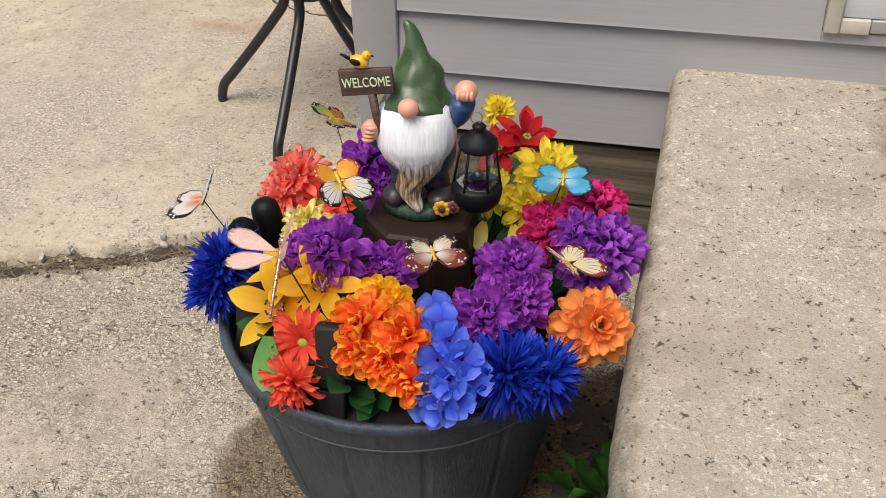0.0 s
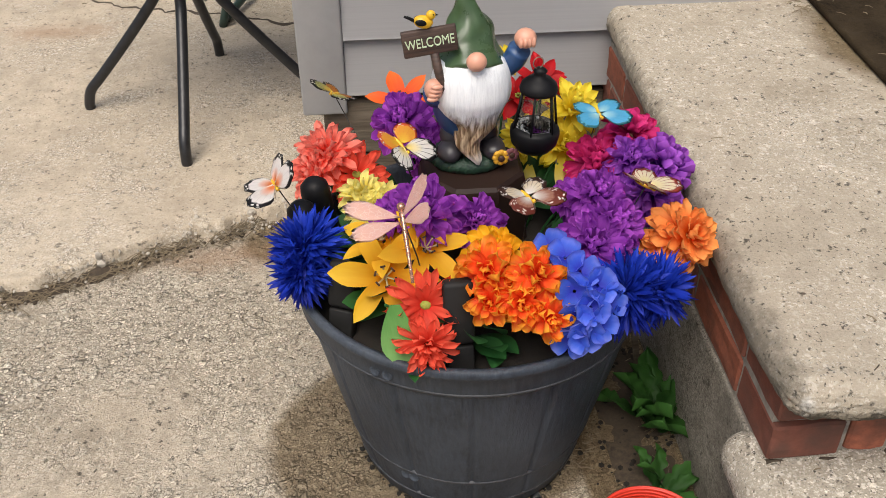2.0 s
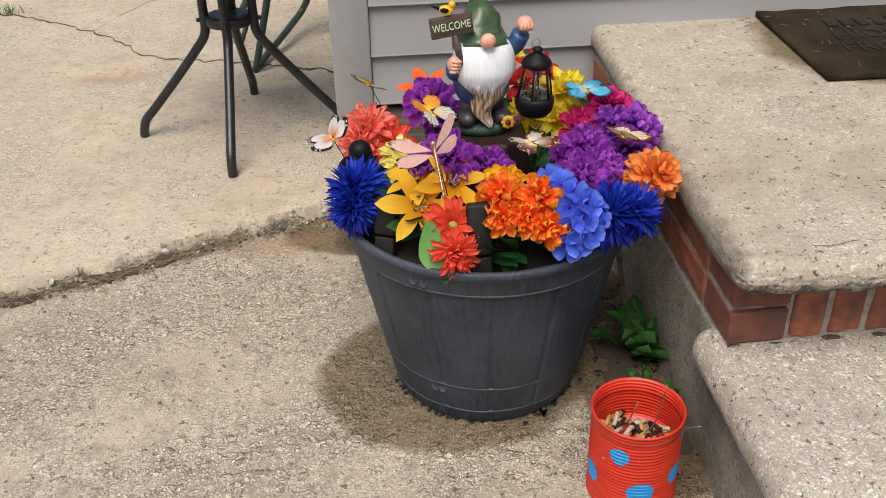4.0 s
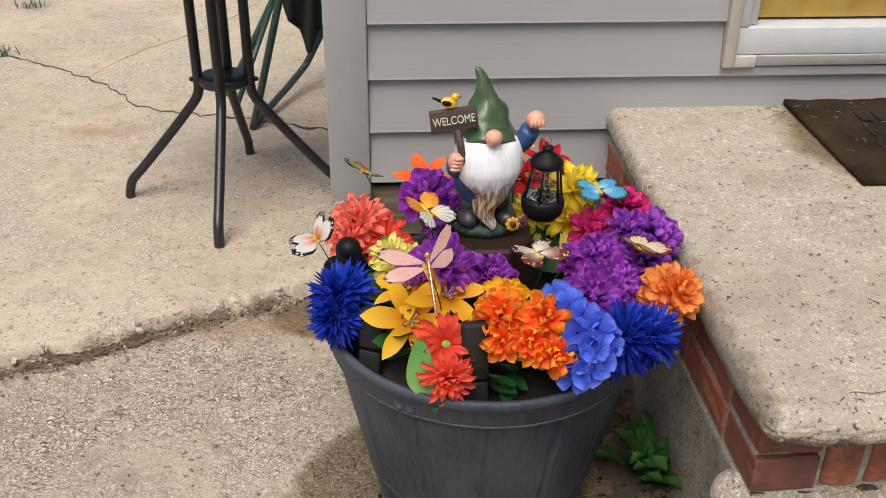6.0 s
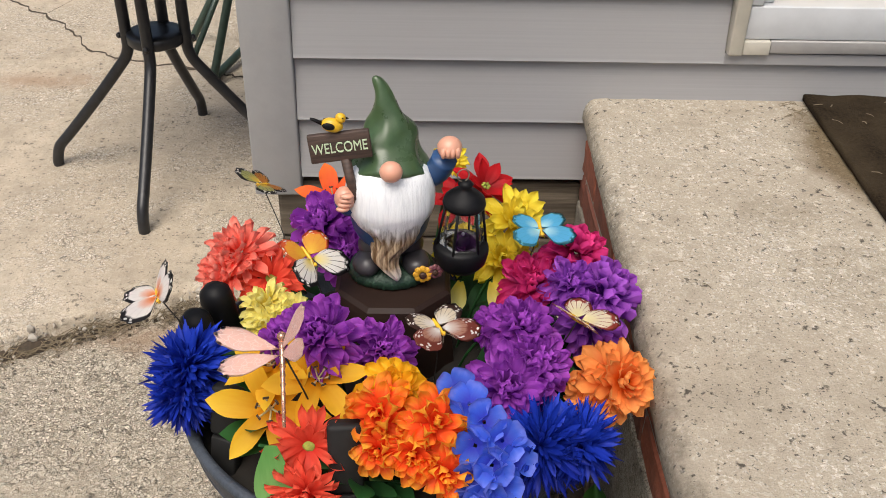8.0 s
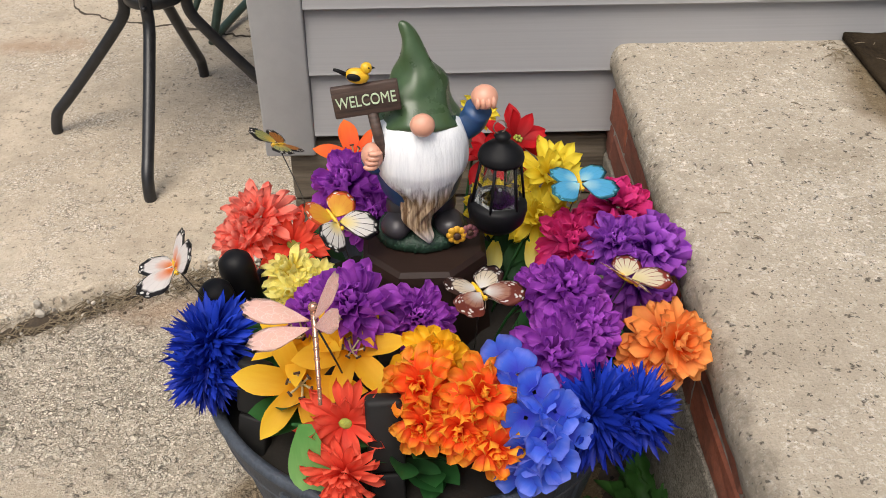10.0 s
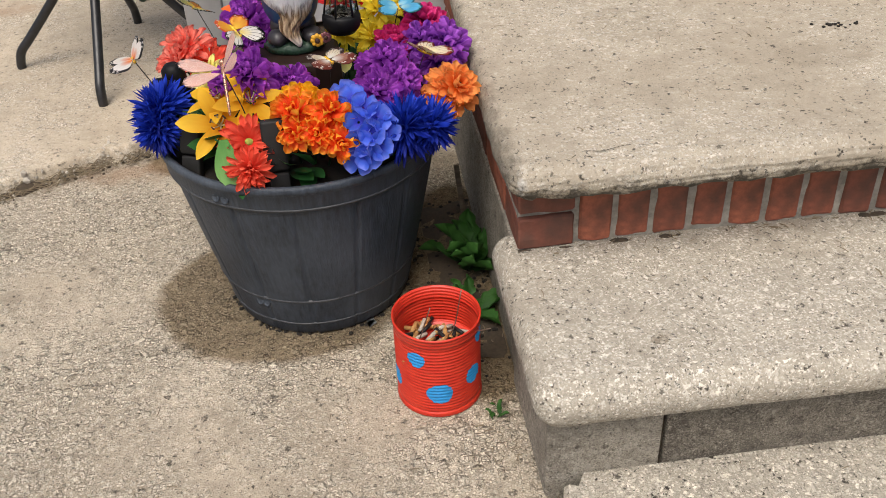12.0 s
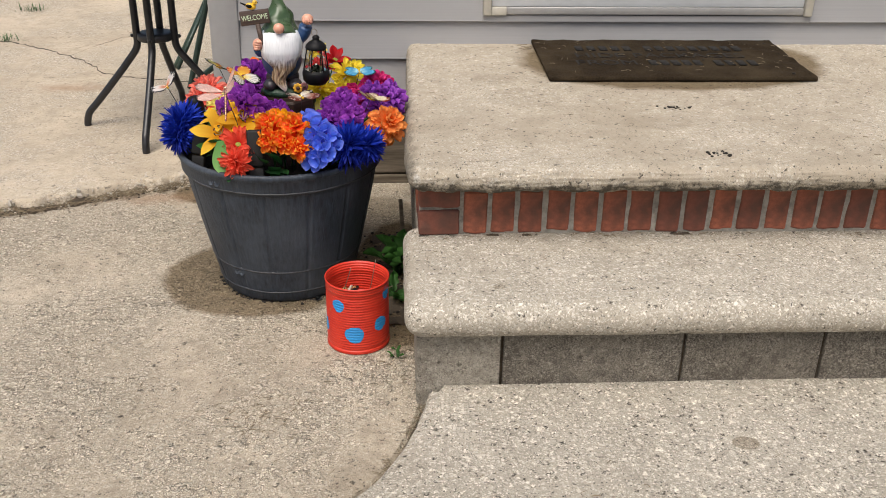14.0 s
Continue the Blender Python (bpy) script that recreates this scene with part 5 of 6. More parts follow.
part("stake", tube(bmesh.new(), [inv @ Vector(q) for q in ((-0.462, 0.180, 0.570), (-0.445, 0.195, 0.50), (-0.42, 0.24, 0.35))], 0.0011, 5), M["darkwire"], t)

# ---- garden statue: one mesh ----
GN = pose(-0.353, 0.437, 0.496, 0, 0, 4)
bm = bmesh.new()
HAT, BRD, SKN, BOOT, COAT, TURF, SY, SB, PK = range(9)
lathe(bm, [(0.050, 0.0), (0.058, 0.003), (0.057, 0.012), (0.050, 0.019), (0.02, 0.022)], 120, Matrix.Diagonal((1.0, 0.82, 1, 1)), TURF,
      wobble=lambda co, a: co * (1 + 0.05 * noise.noise(Vector((math.cos(a) * 4, math.sin(a) * 4, co.z * 60))) + 0.06 * noise.noise(Vector((math.cos(a) * 30, math.sin(a) * 30, co.z * 200)))))
for s in (-1, 1):
    ball(bm, (s * 0.032, -0.022, 0.030), 0.019, (1.0, 1.25, 0.8), BOOT, lump=0.002, lump_scale=60)
    ball(bm, (s * 0.024, 0.0, 0.045), 0.020, (1, 1, 1.1), BOOT)
ball(bm, (0, 0.004, 0.095), 0.052, (1.02, 0.86, 1.15), COAT, 24, 16)
secs = [(0.180, 0.028, 0.020, -0.016), (0.170, 0.046, 0.034, -0.016), (0.156, 0.0540, 0.043, -0.016), (0.139, 0.0570, 0.048, -0.016), (0.122, 0.0560, 0.048, -0.018), (0.108, 0.0505, 0.043, -0.020),
        (0.098, 0.0425, 0.036, -0.024), (0.088, 0.034, 0.029, -0.028), (0.076, 0.0275, 0.023, -0.031), (0.064, 0.0225, 0.018, -0.034), (0.052, 0.0175, 0.014, -0.037), (0.040, 0.0130, 0.012, -0.040), (0.028, 0.009, 0.009, -0.043), (0.018, 0.003, 0.004, -0.045)]
fine = smooth_path([(w, d, z) for z, w, d, _ in secs], 4)
offs = smooth_path([(o, 0, 0) for *_, o in secs], 4)
rings_ = []
for q, o in zip(fine, offs):
    row = []
    for i in range(72):
        a = 2 * math.pi * i / 72
        tuft = min(1.0, max(0.0, (0.105 - q.z) / 0.03))
        rr = 1 + (0.008 + 0.10 * tuft) * math.sin(a * (17 if tuft == 0 else 9) + 40 * q.z * tuft + 2 * math.sin(q.z * 60) * tuft) + (0.02 + 0.10 * tuft) * noise.noise(Vector((math.cos(a) * 5, math.sin(a) * 5, q.z * 22)))
        row.append(bm.verts.new((q.x * math.cos(a) * rr + tuft * (0.007 * math.sin(q.z * 95) - 0.001), o.x + q.y * math.sin(a) * rr, q.z)))
    rings_.append(row)
for a, b in zip(rings_, rings_[1:]):
    for i in range(72):
        bm.faces.new((a[i], b[i], b[(i + 1) % 72], a[(i + 1) % 72])).material_index = BRD
bm.faces.new(rings_[0]).material_index = BRD
bm.faces.new(rings_[-1][::-1]).material_index = BRD
ball(bm, (0.0, -0.055, 0.186), 0.0135, (1.05, 0.95, 1.0), SKN, 20, 14)
hat = [(0.164, 0.046, 0.0, 0.0), (0.166, 0.0525, 0, 0.0), (0.172, 0.0535, 0, 0.001), (0.179, 0.0485, 0, 0.003), (0.187, 0.0420, 0, 0.006), (0.197, 0.0365, 0, 0.009), (0.206, 0.0325, 0.001, 0.011), (0.216, 0.0275, 0.001, 0.013),
       (0.227, 0.0215, -0.001, 0.015), (0.238, 0.0168, -0.003, 0.017), (0.249, 0.0130, -0.005, 0.019), (0.259, 0.0100, -0.007, 0.021), (0.267, 0.0080, -0.010, 0.022), (0.273, 0.0055, -0.013, 0.023), (0.276, 0.002, -0.015, 0.023)]
hp = smooth_path([(r, 0, z) for z, r, _, _ in hat], 3)
ho = smooth_path([(x, y, 0) for _, _, x, y in hat], 3)
rings_ = []
for q, o in zip(hp, ho):
    row = []
    low = max(0.0, (0.20 - q.z) / 0.04)
    for i in range(48):
        a = 2 * math.pi * i / 48
        fold = 1 + (0.07 * math.sin(2 * a + q.z * 95) + 0.05 * math.sin(3 * a - q.z * 150 + 1)) * min(1, max(0, (q.z - 0.17) / 0.03)) + 0.10 * noise.noise(Vector((math.cos(a) * 2, math.sin(a) * 2, q.z * 45)))
        dip = -0.013 * low * math.cos(a) ** 2 + 0.010 * low * max(0, -math.sin(a)) ** 3 + 0.003 * low * math.sin(5 * a)
        row.append(bm.verts.new((o.x + q.x * math.cos(a) * fold, o.y + q.x * 0.92 * math.sin(a) * fold, q.z + dip)))
    rings_.append(row)
for a, b in zip(rings_, rings_[1:]):
    for i in range(48):
        bm.faces.new((a[i], a[(i + 1) % 48], b[(i + 1) % 48], b[i])).material_index = HAT
bm.faces.new(rings_[0][::-1]).material_index = HAT
bm.faces.new(rings_[-1]).material_index = HAT
# the fist on the sign post, and the raised arm that holds the lantern
tube(bm, smooth_path([(-0.036, 0.004, 0.135), (-0.050, -0.012, 0.118), (-0.054, -0.030, 0.132)], 4), 0.017, 12, COAT)
ball(bm, (-0.057, -0.040, 0.142), 0.0135, (1, 1, 1.15), SKN, 14, 10)
for i in range(4):
    ball(bm, (-0.060 + 0.002 * i, -0.0515, 0.133 + 0.006 * i), 0.0052, (1.7, 1, 0.75), SKN, 8, 6)
tube(bm, smooth_path([(0.040, 0.004, 0.140), (0.060, -0.008, 0.160), (0.068, -0.016, 0.182)], 4), 0.0165, 12, COAT)
ball(bm, (0.073, -0.026, 0.202), 0.0150, (1.05, 1, 0.95), SKN, 14, 10)
for i in range(4):
    ball(bm, (0.064 + 0.006 * i, -0.037, 0.200), 0.0050, (0.75, 1.2, 1.5), SKN, 8, 6)
# painted flowers on the turf
for cx, cz, r, m1 in ((0.040, 0.026, 0.0125, SY), (0.056, 0.030, 0.0105, PK)):
    for i in range(8):
        a = i * math.pi / 4
        ball(bm, (cx + r * 0.66 * math.cos(a), -0.046, cz + r * 0.66 * math.sin(a)), r * 0.42, (1, 0.5, 1), m1, 8, 6)
    ball(bm, (cx, -0.0495, cz), r * 0.42, (1, 0.5, 1), SB, 10, 6)
tagged(part("gnome_statue", bm, [M[q] for q in ("hat", "beard", "skin", "boot", "coat", "turf", "sunyel", "sunbrown", "pinkflower")], at=GN),
       "painted bearded gnome statue in a tall green hat", "statue")


def words(text, size, depth, material):
    cu = bpy.data.curves.new("lettering", "FONT")
    cu.body, cu.size, cu.extrude = text, size, depth
    cu.align_x, cu.align_y = "CENTER", "CENTER"
    ob = new("lettering", cu)
    bpy.context.view_layer.update()
    me = bpy.data.meshes.new_from_object(ob)
    bpy.data.objects.remove(ob)
    me.materials.clear()
    me.materials.append(material)
    return me


sign = thing("welcome_sign", "dark brown wooden welcome sign on a post", "sign", at=pose(-0.411, 0.402, 0.706, -6, -7, 3))
bm = bmesh.new()
box(bm, (-0.0375, -0.004, -0.0185), (0.0375, 0.004, 0.0185), 0.0018, 2)
for v in bm.verts:
    v.co += Vector((0, 0, 0.0012 * noise.noise(v.co * 70)))
part("board", bm, M["signwood"], sign)
me = words("WELCOME", 0.0150, 0.0008, M["lettering"])
part("lettering", me, None, sign, "pale green capital letters", at=pose(0, -0.0045, -0.0005, 90, 0, 0) @ Matrix.Diagonal((0.93, 1.25, 1, 1)))
part("post", tube(bmesh.new(), [(0.004, 0.001, -0.017), (0.006, -0.001, -0.050), (0.013, -0.004, -0.086)], 0.0062, 8), M["signwood"], sign)

bm = bmesh.new()
m = pose(0, 0, 0, 0, 20, 0)
ball(bm, (0, 0, 0.011), 0.011, (1.35, 0.85, 0.9), 0, 16, 10, m)
ball(bm, (0.0125, 0, 0.0195), 0.0072, (1, 0.95, 1), 0, 14, 8)
tube(bm, [(0.0185, 0, 0.019), (0.0235, 0, 0.0175)], 0.002, 6, 1, (1, 0.2))
tube(bm, [(-0.010, 0, 0.013), (-0.022, 0, 0.0215), (-0.027, 0, 0.024)], 0.003, 8, 1, (1, 0.6))
for s in (-1, 1):
    ball(bm, (-0.004, s * 0.0078, 0.013), 0.0062, (1.5, 0.45, 0.8), 1, 10, 6, m)
    ball(bm, (0.016, s * 0.0058, 0.0215), 0.0011, (1, 1, 1), 1, 6, 4)
tagged(part("bird_figurine", bm, [M["birdyel"], M["black"]], at=pose(-0.418, 0.402, 0.7242, 0, -7, 3) @ Matrix.Scale(0.9, 4)), "small yellow bird figurine with black wings on the sign", "figurine")

lan = thing("lantern", "small black lantern hanging from the statue's raised fist", "lantern", at=pose(-0.262, 0.400, 0.532, 0, 2, 10))
part("base", lathe(bmesh.new(), [(0.014, 0.0), (0.026, 0.002), (0.0335, 0.012), (0.0362, 0.026), (0.0355, 0.033), (0.033, 0.037), (0.020, 0.038)], 32), M["black"], lan)
part("pane", lathe(bmesh.new(), [(0.0295, 0.038), (0.0215, 0.094), (0.0205, 0.094), (0.0285, 0.038)], 6), M["glass"], lan, "clear plastic panes", smooth=False)
for i in range(6):
    a = i * math.pi / 3
    part("bar", tube(bmesh.new(), [(0.0325 * math.cos(a), 0.0325 * math.sin(a), 0.035), (0.0235 * math.cos(a), 0.0235 * math.sin(a), 0.095)], 0.0018, 6), M["black"], lan)
part("roof", lathe(bmesh.new(), [(0.018, 0.093), (0.0265, 0.093), (0.0275, 0.097), (0.0255, 0.104), (0.017, 0.112), (0.009, 0.116), (0.0085, 0.121), (0.010, 0.124), (0.006, 0.128), (0.002, 0.129)], 32), M["black"], lan)
part("bulb", lathe(bmesh.new(), [(0.004, 0.038), (0.012, 0.038), (0.010, 0.048), (0.005, 0.052), (0.002, 0.053)], 16), M["charcoal"], lan)
bm = bmesh.new()
ball(bm, (0.0, -0.006, 0.054), 0.0024, u=8, v=6)
part("led", bm, M["white"], lan, "tiny white LED")
bm = bmesh.new()
tube(bm, [(-0.004 + 0.0075 * math.cos(a), 0, 0.136 + 0.0085 * math.sin(a)) for a in [0.42 * i for i in range(16)]], 0.0009, 6)
part("hook", bm, M["wire"], lan, "thin steel hook")

# ---- painted tin can ----
can = thing("tin_can", "red painted tin can with blue dots, holding cigarette ends", "can", at=pose(-0.150, -0.022, 0.0, 0, 0, 0))
CR, CH = 0.0765, 0.180
prof = [(0.05, 0.001), (CR - 0.002, 0.001), (CR + 0.001, 0.003), (CR + 0.001, 0.007), (CR - 0.001, 0.009)]
z = 0.02
while z < CH - 0.024:
    prof += [(CR - 0.0026, z), (CR, z + 0.0035)]
    z += 0.007
prof += [(CR, CH - 0.012), (CR, CH - 0.004), (CR + 0.0015, CH - 0.003), (CR + 0.0018, CH), (CR, CH + 0.001), (CR - 0.0015, CH), (CR - 0.0015, CH - 0.02)]
z = CH - 0.03
while z > 0.105:
    prof += [(CR - 0.0042, z), (CR - 0.0016, z - 0.0035)]
    z -= 0.007
prof += [(CR - 0.003, 0.098), (0.01, 0.098)]
part("body", lathe(bmesh.new(), prof, 72), M["tin"], can)


def dot(ang, z, r):
    bm = bmesh.new()
    rows = []
    for i in range(17):
        rows.append([])
        for j in range(48):
            t = 2 * math.pi * j / 48
            rr = r * i / 16 * (1 + 0.05 * math.sin(3 * t + ang))
            a = radians(ang) + rr * math.cos(t) / CR
            zz = z + rr * math.sin(t) * 0.92
            k3 = CR + 0.0006 - 0.0026 * abs(1 - 2 * (((zz - 0.02) / 0.007) % 1.0))
            rows[-1].append(bm.verts.new((k3 * math.cos(a), k3 * math.sin(a), zz)))
    bm.faces.new(rows[1])
    for a, b in zip(rows[1:], rows[2:]):
        for j in range(48):
            bm.faces.new((a[j], b[j], b[(j + 1) % 48], a[(j + 1) % 48]))
    for w in rows[0]:
        bm.verts.remove(w)
    bmesh.ops.recalc_face_normals(bm, faces=bm.faces[:])
    part("dot", bm, M["tinblue"], can, "flat blue painted dot")


for ang, z, r in ((-126, 0.130, 0.0175), (-95, 0.056, 0.0240), (-42, 0.076, 0.020), (-172, 0.060, 0.021), (-24, 0.150, 0.016), (60, 0.1, 0.02), (120, 0.06, 0.02)):
    dot(ang, z, r)
for pts in ([(-0.030, 0.03, 0.10), (-0.036, -0.02, 0.13), (-0.012, -0.030, 0.216)], [(0.01, 0.02, 0.10), (0.03, 0.0, 0.14), (0.046, 0.004, 0.220)], [(0.03, 0.01, 0.10), (0.055, -0.03, 0.15), (0.086, -0.06, 0.182)]):
    part("wire", tube(bmesh.new(), smooth_path(pts, 5), 0.0011, 5), M["wire"], can, "thin bent wire")
rb = random.Random(8)
butt_a, butt_b = bmesh.new(), bmesh.new()
tube(butt_a, [(-0.014, 0, 0), (0.010, 0, 0)], 0.004, 8)
tube(butt_b, [(-0.016, 0, 0), (0.012, 0, 0)], 0.0038, 8)
meshes = [mesh_of("stub", butt_a, M["filter"]), mesh_of("stub", butt_b, M["paper"]), None]
bm = bmesh.new()
tube(bm, [(-0.013, 0, 0), (0.013, 0, 0)], 0.0036, 8)
meshes[2] = mesh_of("stub", bm, M["charcoal"])
pile = thing("cigarette_ends", "tan and grey cigarette ends filling the can", "cigarette ends", kind="stuff", at=pose(-0.150, -0.022, 0.101))
for i in range(90):
    r, a = 0.062 * math.sqrt(rb.random()), rb.uniform(0, 6.283)
    part("stub", meshes[rb.choice((0, 0, 0, 1, 2))], None, pile, at=pose(r * math.cos(a), r * math.sin(a), 0.002 + 0.016 * rb.random(), 0, rb.uniform(-20, 20), rb.uniform(0, 360)))

# ---- doormat ----
MZ = 0.468 + 0.022 * 0.79
mat_at = pose(0.785, 0.792, MZ + 0.002, math.degrees(math.atan(0.022)), 0, 0)
doormat = thing("doormat", "worn damp brown coir doormat with faded black lettering", "doormat", at=mat_at)
bm = bmesh.new()
box(bm, (-0.395, -0.205, 0.0), (0.395, 0.205, 0.013), 0.004, 2)
bmesh.ops.subdivide_edges(bm, edges=[e for e in bm.edges if e.calc_length() > 0.2], cuts=30, use_grid_fill=True)
for v in bm.verts:
    if v.co.z > 0.006:
        v.co.z += 0.004 * noise.noise(v.co * 25)
part("coir_surface", bm, M["coir"], doormat)
for text, x, y, s in (("HIDE PACKAGES", -0.02, 0.015, 0.072), ("FROM", -0.20, -0.062, 0.072)):
    part("lettering", words(text, s, 0.0006, M["matprint"]), None, doormat, "faded black letters", at=pose(x, y, 0.0145) @ Matrix.Diagonal((1.0, 0.95, 1, 1)))
for x0, x1, y in ((-0.27, -0.08, 0.095), (-0.05, 0.27, 0.095), (-0.07, 0.10, -0.062), (0.13, 0.27, -0.062)):
    bm = bmesh.new()
    n = int((x1 - x0) / 0.034)
    for i in range(n):
        xx = x0 + (x1 - x0) * i / n
        box(bm, (xx, y - 0.024, 0.0135), (xx + 0.023, y + 0.024, 0.016))
    part("print_bar", bm, M["matprint"], doormat, "unreadable faded print")

# ---- weeds and litter ----
weed_me = mesh_of("leaf", petal(0.13, 0.056, 0.3, -0.22, 0.16, base=0.18, wave=0.10, n=22, w=6, lobes=4), M["weed"])
rw = random.Random(21)
for (wx, wy), n, sc, lab in (((-0.040, 0.335), 18, 0.95, "broad-leaved green weed growing by the porch footing"), ((-0.062, 0.185), 7, 0.65, "low green weed beside the barrel planter"), ((-0.055, -0.105), 6, 0.22, "tiny weed in the joint by the steps")):
    w = thing("weed", lab, "weed", "weeds by the footing", at=pose(wx, wy, 0.0))
    for i in range(n):
        part("leaf", weed_me, None, w, at=pose(rw.uniform(-.01, .01), rw.uniform(-.01, .01), 0.001, rw.uniform(25, 75), rw.uniform(-15, 15), 360 * i / n + rw.uniform(-20, 20)) @ Matrix.Scale(sc * rw.uniform(0.75, 1.1), 4))

blade_me = mesh_of("blade", petal(0.05, 0.004, 0.1, -0.3, 0.1, base=0.6, n=5, w=2), M["weed"])
for (wx, wy), n in (((-2.02, 2.86), 40), ((-2.22, 2.98), 50), ((-2.12, 3.55), 60), ((-2.4, 3.1), 40)):
    w = thing("grass_tuft", "small green grass tuft growing in the patio crack", "grass", "grass tufts in the crack", "stuff", at=pose(wx, wy, 0.034))
    for i in range(n):
        part("blade", blade_me, None, w, at=pose(rw.gauss(0, .04), rw.gauss(0, .02), 0, rw.uniform(30, 85), 0, rw.uniform(0, 360)) @ Matrix.Scale(rw.uniform(0.5, 1.1), 4))

rd = random.Random(4)


def scatter(name, label, material, spots, maker):
    bm = bmesh.new()
    for p in spots:
        maker(bm, p)
    return tagged(part(name, bm, material, smooth=False), label, "litter", kind="stuff")


def twig(bm, p):
    a, L = rd.uniform(0, 6.283), rd.uniform(0.006, 0.022)
    tube(bm, [(p[0], p[1], p[2] + 0.001), (p[0] + L * math.cos(a) / 2 + 0.001, p[1] + L * math.sin(a) / 2, p[2] + 0.0022), (p[0] + L * math.cos(a), p[1] + L * math.sin(a), p[2] + 0.001)], rd.uniform(0.0004, 0.001), 4)


def chip(bm, p):
    r = rd.uniform(0.002, 0.006) if rd.random() < 0.92 else rd.uniform(0.006, 0.013)
    m = Euler((rd.uniform(0, 6), rd.uniform(0, 6), rd.uniform(0, 6))).to_matrix().to_4x4()
    res = bmesh.ops.create_icosphere(bm, subdivisions=1, radius=r, matrix=Matrix.Translation((p[0], p[1], p[2] + r * 0.35)) @ m @ Matrix.Diagonal((1, 0.8, 0.6, 1)))
    for v in res["verts"]:
        v.co += Vector((rd.uniform(-1, 1), rd.uniform(-1, 1), rd.uniform(-1, 1))) * r * 0.2


spots = []
for _ in range(700):
    p = line[rd.randrange(len(line))]
    o = rd.gauss(0.002, 0.016)
    spots.append((p.x, p.y + o, 0.002 + 0.028 * min(1.0, max(0.0, (o + 0.012) / 0.03))))
for _ in range(60):
    p = line[rd.randrange(len(line))]
    spots.append((p.x + rd.gauss(0, 0.02), p.y - abs(rd.gauss(0, 0.04)), 0.002))
scatter("concrete_chips", "loose concrete chips along the broken slab edge", M["chips"], [s for s in spots if s[0] > -2.2], chip)
spots = [(rd.uniform(0.02, 1.55), rd.uniform(-0.02, 0.95)) for _ in range(70)]
spots = [(x, y, 0.468 + 0.022 * y) for x, y in spots if not (0.37 < x < 1.2 and y > 0.57)]
spots += [(rd.uniform(0.0, 1.5), rd.uniform(-0.30, 0.0), 0.268) for _ in range(35)]
spots += [(rd.uniform(0.0, 1.5), rd.uniform(-0.8, -0.32), 0.044) for _ in range(60)]
spots += [(rd.uniform(-2.0, -0.1), rd.uniform(-0.7, 0.6), 0.0) for _ in range(60)]
spots += [(rd.uniform(-2.4, -0.7), rd.uniform(1.2, 3.2), 0.036) for _ in range(50)]
scatter("twigs", "scattered dry twigs and leaf stems on the concrete", M["litter"], spots, twig)
spots = [(q.x + 0.003 + rd.gauss(0, 0.006), q.y + rd.gauss(0, 0.006), 0.0) for q in [jl[rd.randrange(45)] for _ in range(110)]]
spots += [(-0.36 + rd.gauss(0, 0.05), -0.33 + rd.gauss(0, 0.05), 0.0) for _ in range(110)]
spots += [(PX + (0.178 + abs(rd.gauss(0, 0.02))) * math.cos(a), PY + (0.178 + abs(rd.gauss(0, 0.02))) * math.sin(a), 0.0) for a in [rd.uniform(3.3, 6.3) for _ in range(150)]]
spots += [(-0.03 + rd.gauss(0, 0.03), rd.uniform(-0.25, 0.5), 0.0) for _ in range(130)]
spots += [(0.37 + rd.gauss(0, 0.012), 0.95 + rd.gauss(0, 0.03), 0.489) for _ in range(40)]
spots += [(rd.uniform(0.02, 1.4), 0.012 + rd.gauss(0, 0.008), 0.268) for _ in range(90)]
spots += [(rd.uniform(0.4, 1.16), rd.uniform(0.6, 0.98), 0.503) for _ in range(60)]
scatter("grass_litter", "dry grass clippings and seed litter gathered in corners", M["litter"], spots, twig)


def clod(bm, p):
    r = rd.uniform(0.002, 0.006)
    bmesh.ops.create_icosphere(bm, subdivisions=1, radius=r, matrix=Matrix.Translation((p[0], p[1], p[2] + r * 0.3)) @ Matrix.Diagonal((1, 1, 0.6, 1)))


spots = [(PX + (0.172 + abs(rd.gauss(0, 0.012))) * math.cos(a), PY + (0.172 + abs(rd.gauss(0, 0.012))) * math.sin(a), 0.0) for a in [rd.uniform(3.3, 6.2) for _ in range(70)]]
spots += [(rd.uniform(-0.16, -0.008), rd.uniform(-0.02, 0.60), 0.0) for _ in range(130)]
spots += [(0.70 + rd.gauss(0, 0.02), 0.365 + rd.gauss(0, 0.008), 0.476) for _ in range(18)] + [(0.72 + rd.gauss(0, 0.02), 0.03 + rd.gauss(0, 0.008), 0.468) for _ in range(14)]
spots += [(rd.uniform(0.4, 1.16), rd.uniform(0.6, 0.98), 0.500) for _ in range(12)]
scatter("soil_crumbs", "dark soil crumbs spilled round the planter and porch", M["soil"], spots, clod)


spots = []
for _ in range(260):
    p = line[int(len(line) * (0.42 + 0.55 * rd.random() ** 1.5))]
    spots.append((p.x + rd.gauss(0, 0.012), p.y - 0.022 + rd.gauss(0, 0.013), 0.0))
scatter("edge_soil", "crumbled dark soil lying along the broken slab edge", M["dirt"], spots, clod)
spots = []
for _ in range(1100):
    p = line[int(len(line) * (0.42 + 0.42 * rd.random() ** 1.3))]
    spots.append((p.x + rd.gauss(0, 0.015), p.y - 0.014 + rd.gauss(0, 0.018), 0.006))


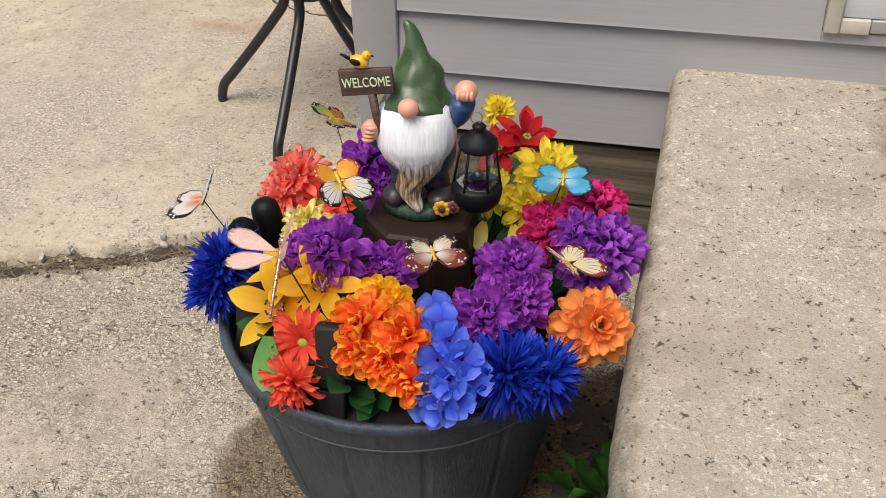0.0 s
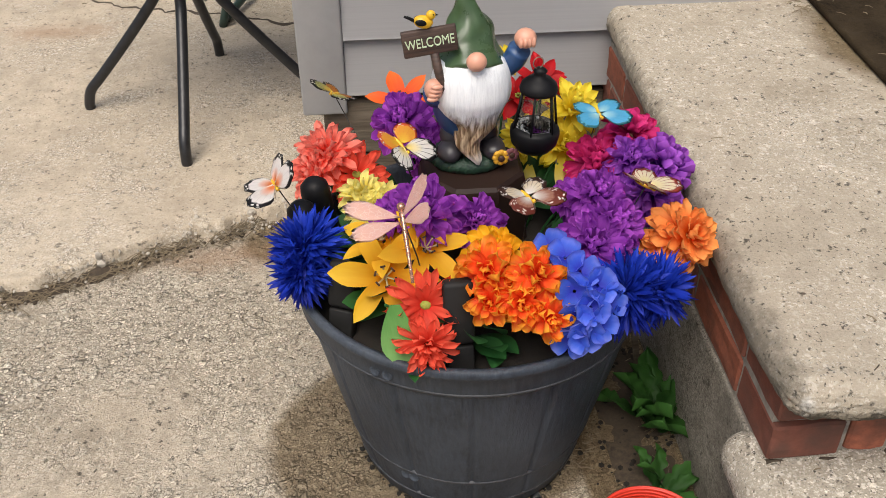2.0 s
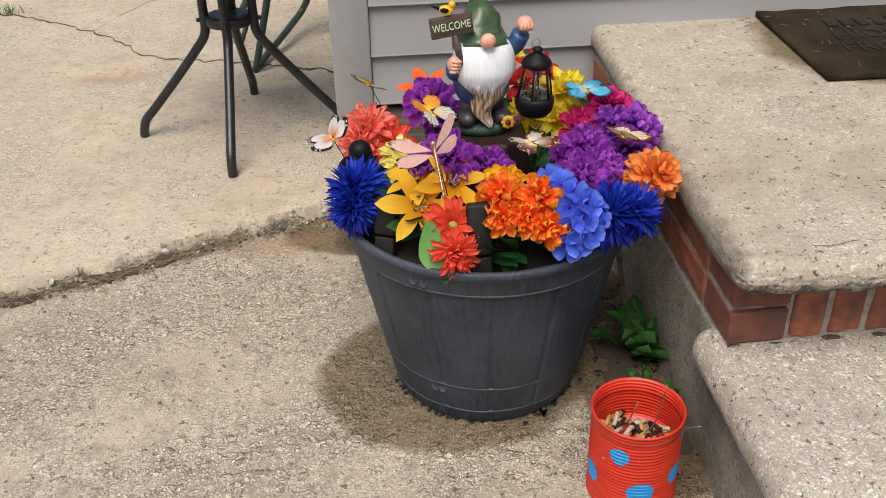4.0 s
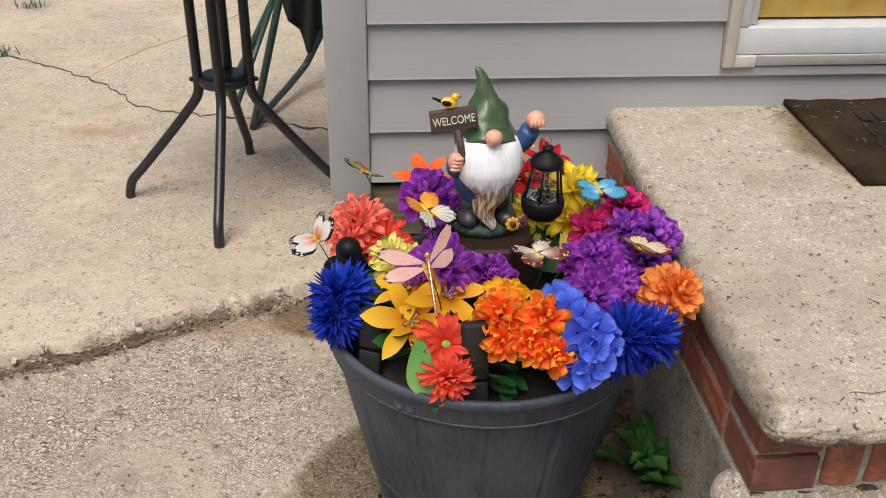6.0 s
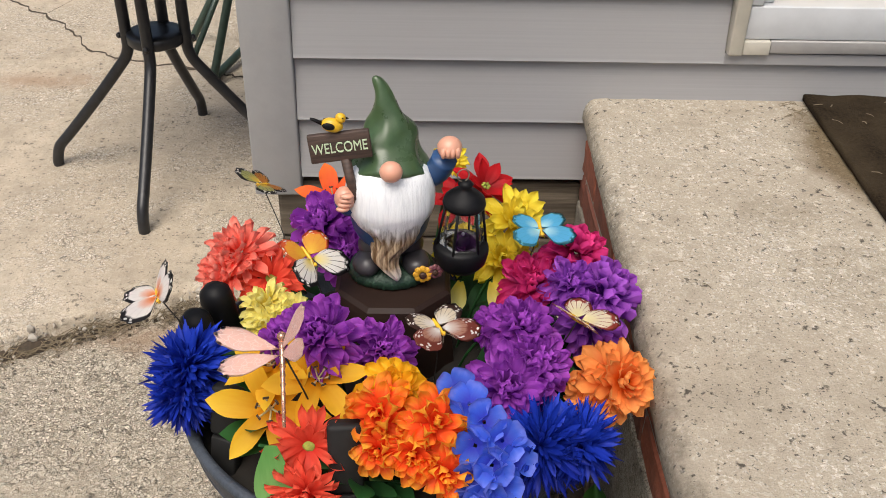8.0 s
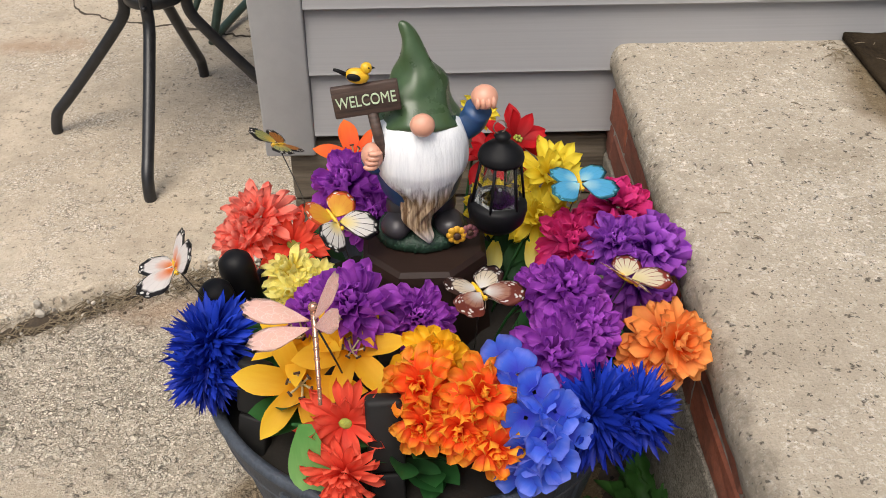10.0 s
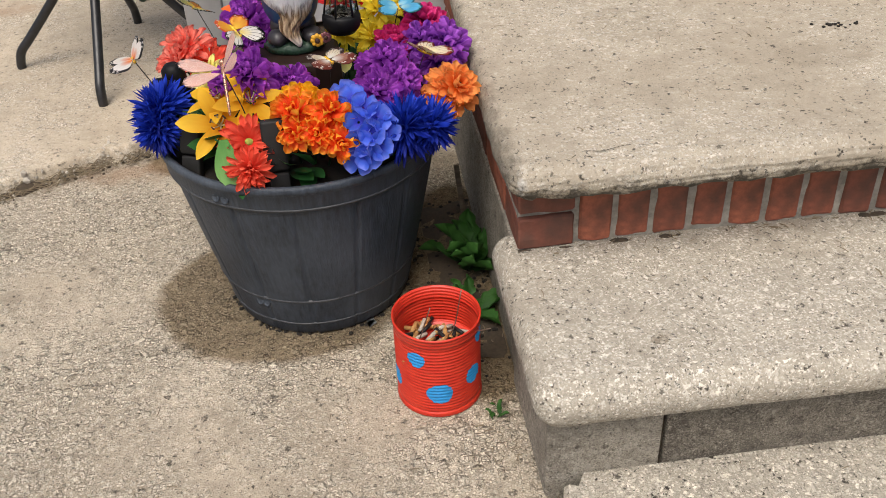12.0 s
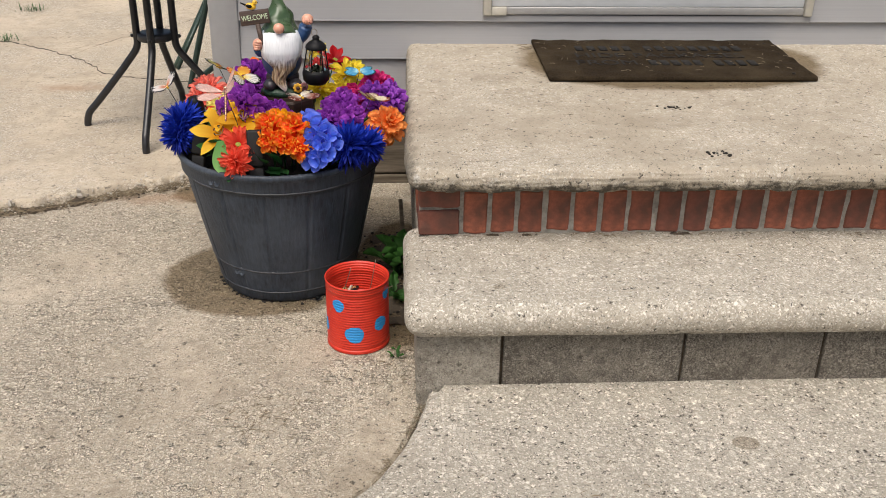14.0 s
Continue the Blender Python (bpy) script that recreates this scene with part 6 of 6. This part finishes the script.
def straw(bm, p):
    a, L = rd.gauss(0.35, 0.7), rd.uniform(0.012, 0.045)
    d = Vector((math.cos(a), math.sin(a), 0)) * L
    lift = rd.uniform(0.002, 0.014)
    q = Vector(p)
    tube(bm, [q, q + d * 0.5 + Vector((0, 0, lift)), q + d + Vector((0, 0, lift * rd.uniform(0.0, 0.9)))], rd.uniform(0.0006, 0.0013), 4)


scatter("edge_litter", "dead grass caught in the broken slab edge", M["litter"], spots, straw)
bm = bmesh.new()
rows = [[bm.verts.new((0.018 * i + 0.003 * j, 0.013 * j, 0.002 + 0.004 * ((i + j) % 2))) for j in range(3)] for i in range(2)]
for j in range(2):
    bm.faces.new((rows[0][j], rows[1][j], rows[1][j + 1], rows[0][j + 1]))
bmesh.ops.solidify(bm, geom=bm.faces[:], thickness=0.0008)
tagged(part("paper_scrap", bm, M["white"], at=pose(-0.268, 0.168, 0.001, 0, 0, 30)), "crumpled white paper scrap beside the planter", "litter")
tagged(part("wood_strip", box(bmesh.new(), (-0.006, -0.075, 0), (0.006, 0.075, 0.004), 0.001), M["timber"], at=pose(-0.036, 0.50, 0.075, 62, 0, 8)), "thin weathered wood strip leaning by the footing", "stick")


# ---- pieces of the setting: siding planks, bricks, blocks ----
def plank_mesh(x0, x1):
    bm = bmesh.new()
    prof = [(0.010, 0.0), (-0.008, 0.0), (-0.0095, 0.002), (-0.0085, 0.006), (0.006, EXPO + 0.004), (0.012, EXPO + 0.004)]
    ends = [[bm.verts.new((x, WALL_Y + y, z)) for y, z in prof] for x in (x0, x1)]
    n = len(prof)
    for i in range(n):
        bm.faces.new((ends[0][i], ends[0][(i + 1) % n], ends[1][(i + 1) % n], ends[1][i]))
    bm.faces.new(ends[0][::-1])
    bm.faces.new(ends[1])
    bmesh.ops.recalc_face_normals(bm, faces=bm.faces[:])
    return mesh_of("siding_plank", bm, M["siding"], False)


whole, left, right = plank_mesh(-0.547, 3.6), plank_mesh(-0.547, 0.229), plank_mesh(1.301, 3.6)
for i in range(20):
    z = LAP + EXPO * i
    for me in ((whole,) if i < 2 else (left, right)):
        part("siding_plank", me, None, wall_front, at=Matrix.Translation((0, 0, z)))
bm = bmesh.new()
box(bm, (0.229, WALL_Y - 0.0085, LAP + 2 * EXPO), (1.301, WALL_Y + 0.012, ZB - 0.001), 0.001)
part("siding_plank", bm, M["siding"], wall_front, smooth=False)


def brick_mesh(dx, dy, dz, seed):
    bm = bmesh.new()
    box(bm, (-dx / 2, -dy / 2, -dz / 2), (dx / 2, dy / 2, dz / 2), 0.0035, 1)
    bmesh.ops.subdivide_edges(bm, edges=[e for e in bm.edges if e.calc_length() > 0.04], cuts=2, use_grid_fill=True)
    for v in bm.verts:
        v.co += Vector((1, 1, 1)) * 0.0030 * noise.noise(v.co * 60 + Vector((seed, 0, 0)))
    return mesh_of("brick", bm, M["brick"], False)


rk = random.Random(2)
rows_me = [brick_mesh(0.0565, 0.10, 0.108, s) for s in range(4)]
head_me = [brick_mesh(0.097, 0.12, 0.0620, s + 9) for s in range(2)]
side_me = [brick_mesh(0.10, 0.198, 0.0620, s + 14) for s in range(3)]
for i in range(2):
    part("brick", head_me[i], None, porch_wall, at=pose(0.0485, 0.072, 0.3005 + 0.0705 * i, 0, 0, rk.uniform(-.6, .6)))
for i in range(22):
    part("brick", rows_me[i % 4], None, porch_wall, at=pose(0.136 + 0.0675 * i, 0.070 + rk.uniform(-.003, .003), 0.327 + rk.uniform(-.003, .003), 0, rk.uniform(-.8, .8), rk.uniform(-1, 1)))
for j in range(2):
    for i in range(5):
        part("brick", side_me[(i + j) % 3], None, porch_wall, at=pose(0.048, 0.235 + 0.208 * i - 0.10 * j * (i > 0), 0.3005 + 0.0705 * j, 0, 0, rk.uniform(-.4, .4)))


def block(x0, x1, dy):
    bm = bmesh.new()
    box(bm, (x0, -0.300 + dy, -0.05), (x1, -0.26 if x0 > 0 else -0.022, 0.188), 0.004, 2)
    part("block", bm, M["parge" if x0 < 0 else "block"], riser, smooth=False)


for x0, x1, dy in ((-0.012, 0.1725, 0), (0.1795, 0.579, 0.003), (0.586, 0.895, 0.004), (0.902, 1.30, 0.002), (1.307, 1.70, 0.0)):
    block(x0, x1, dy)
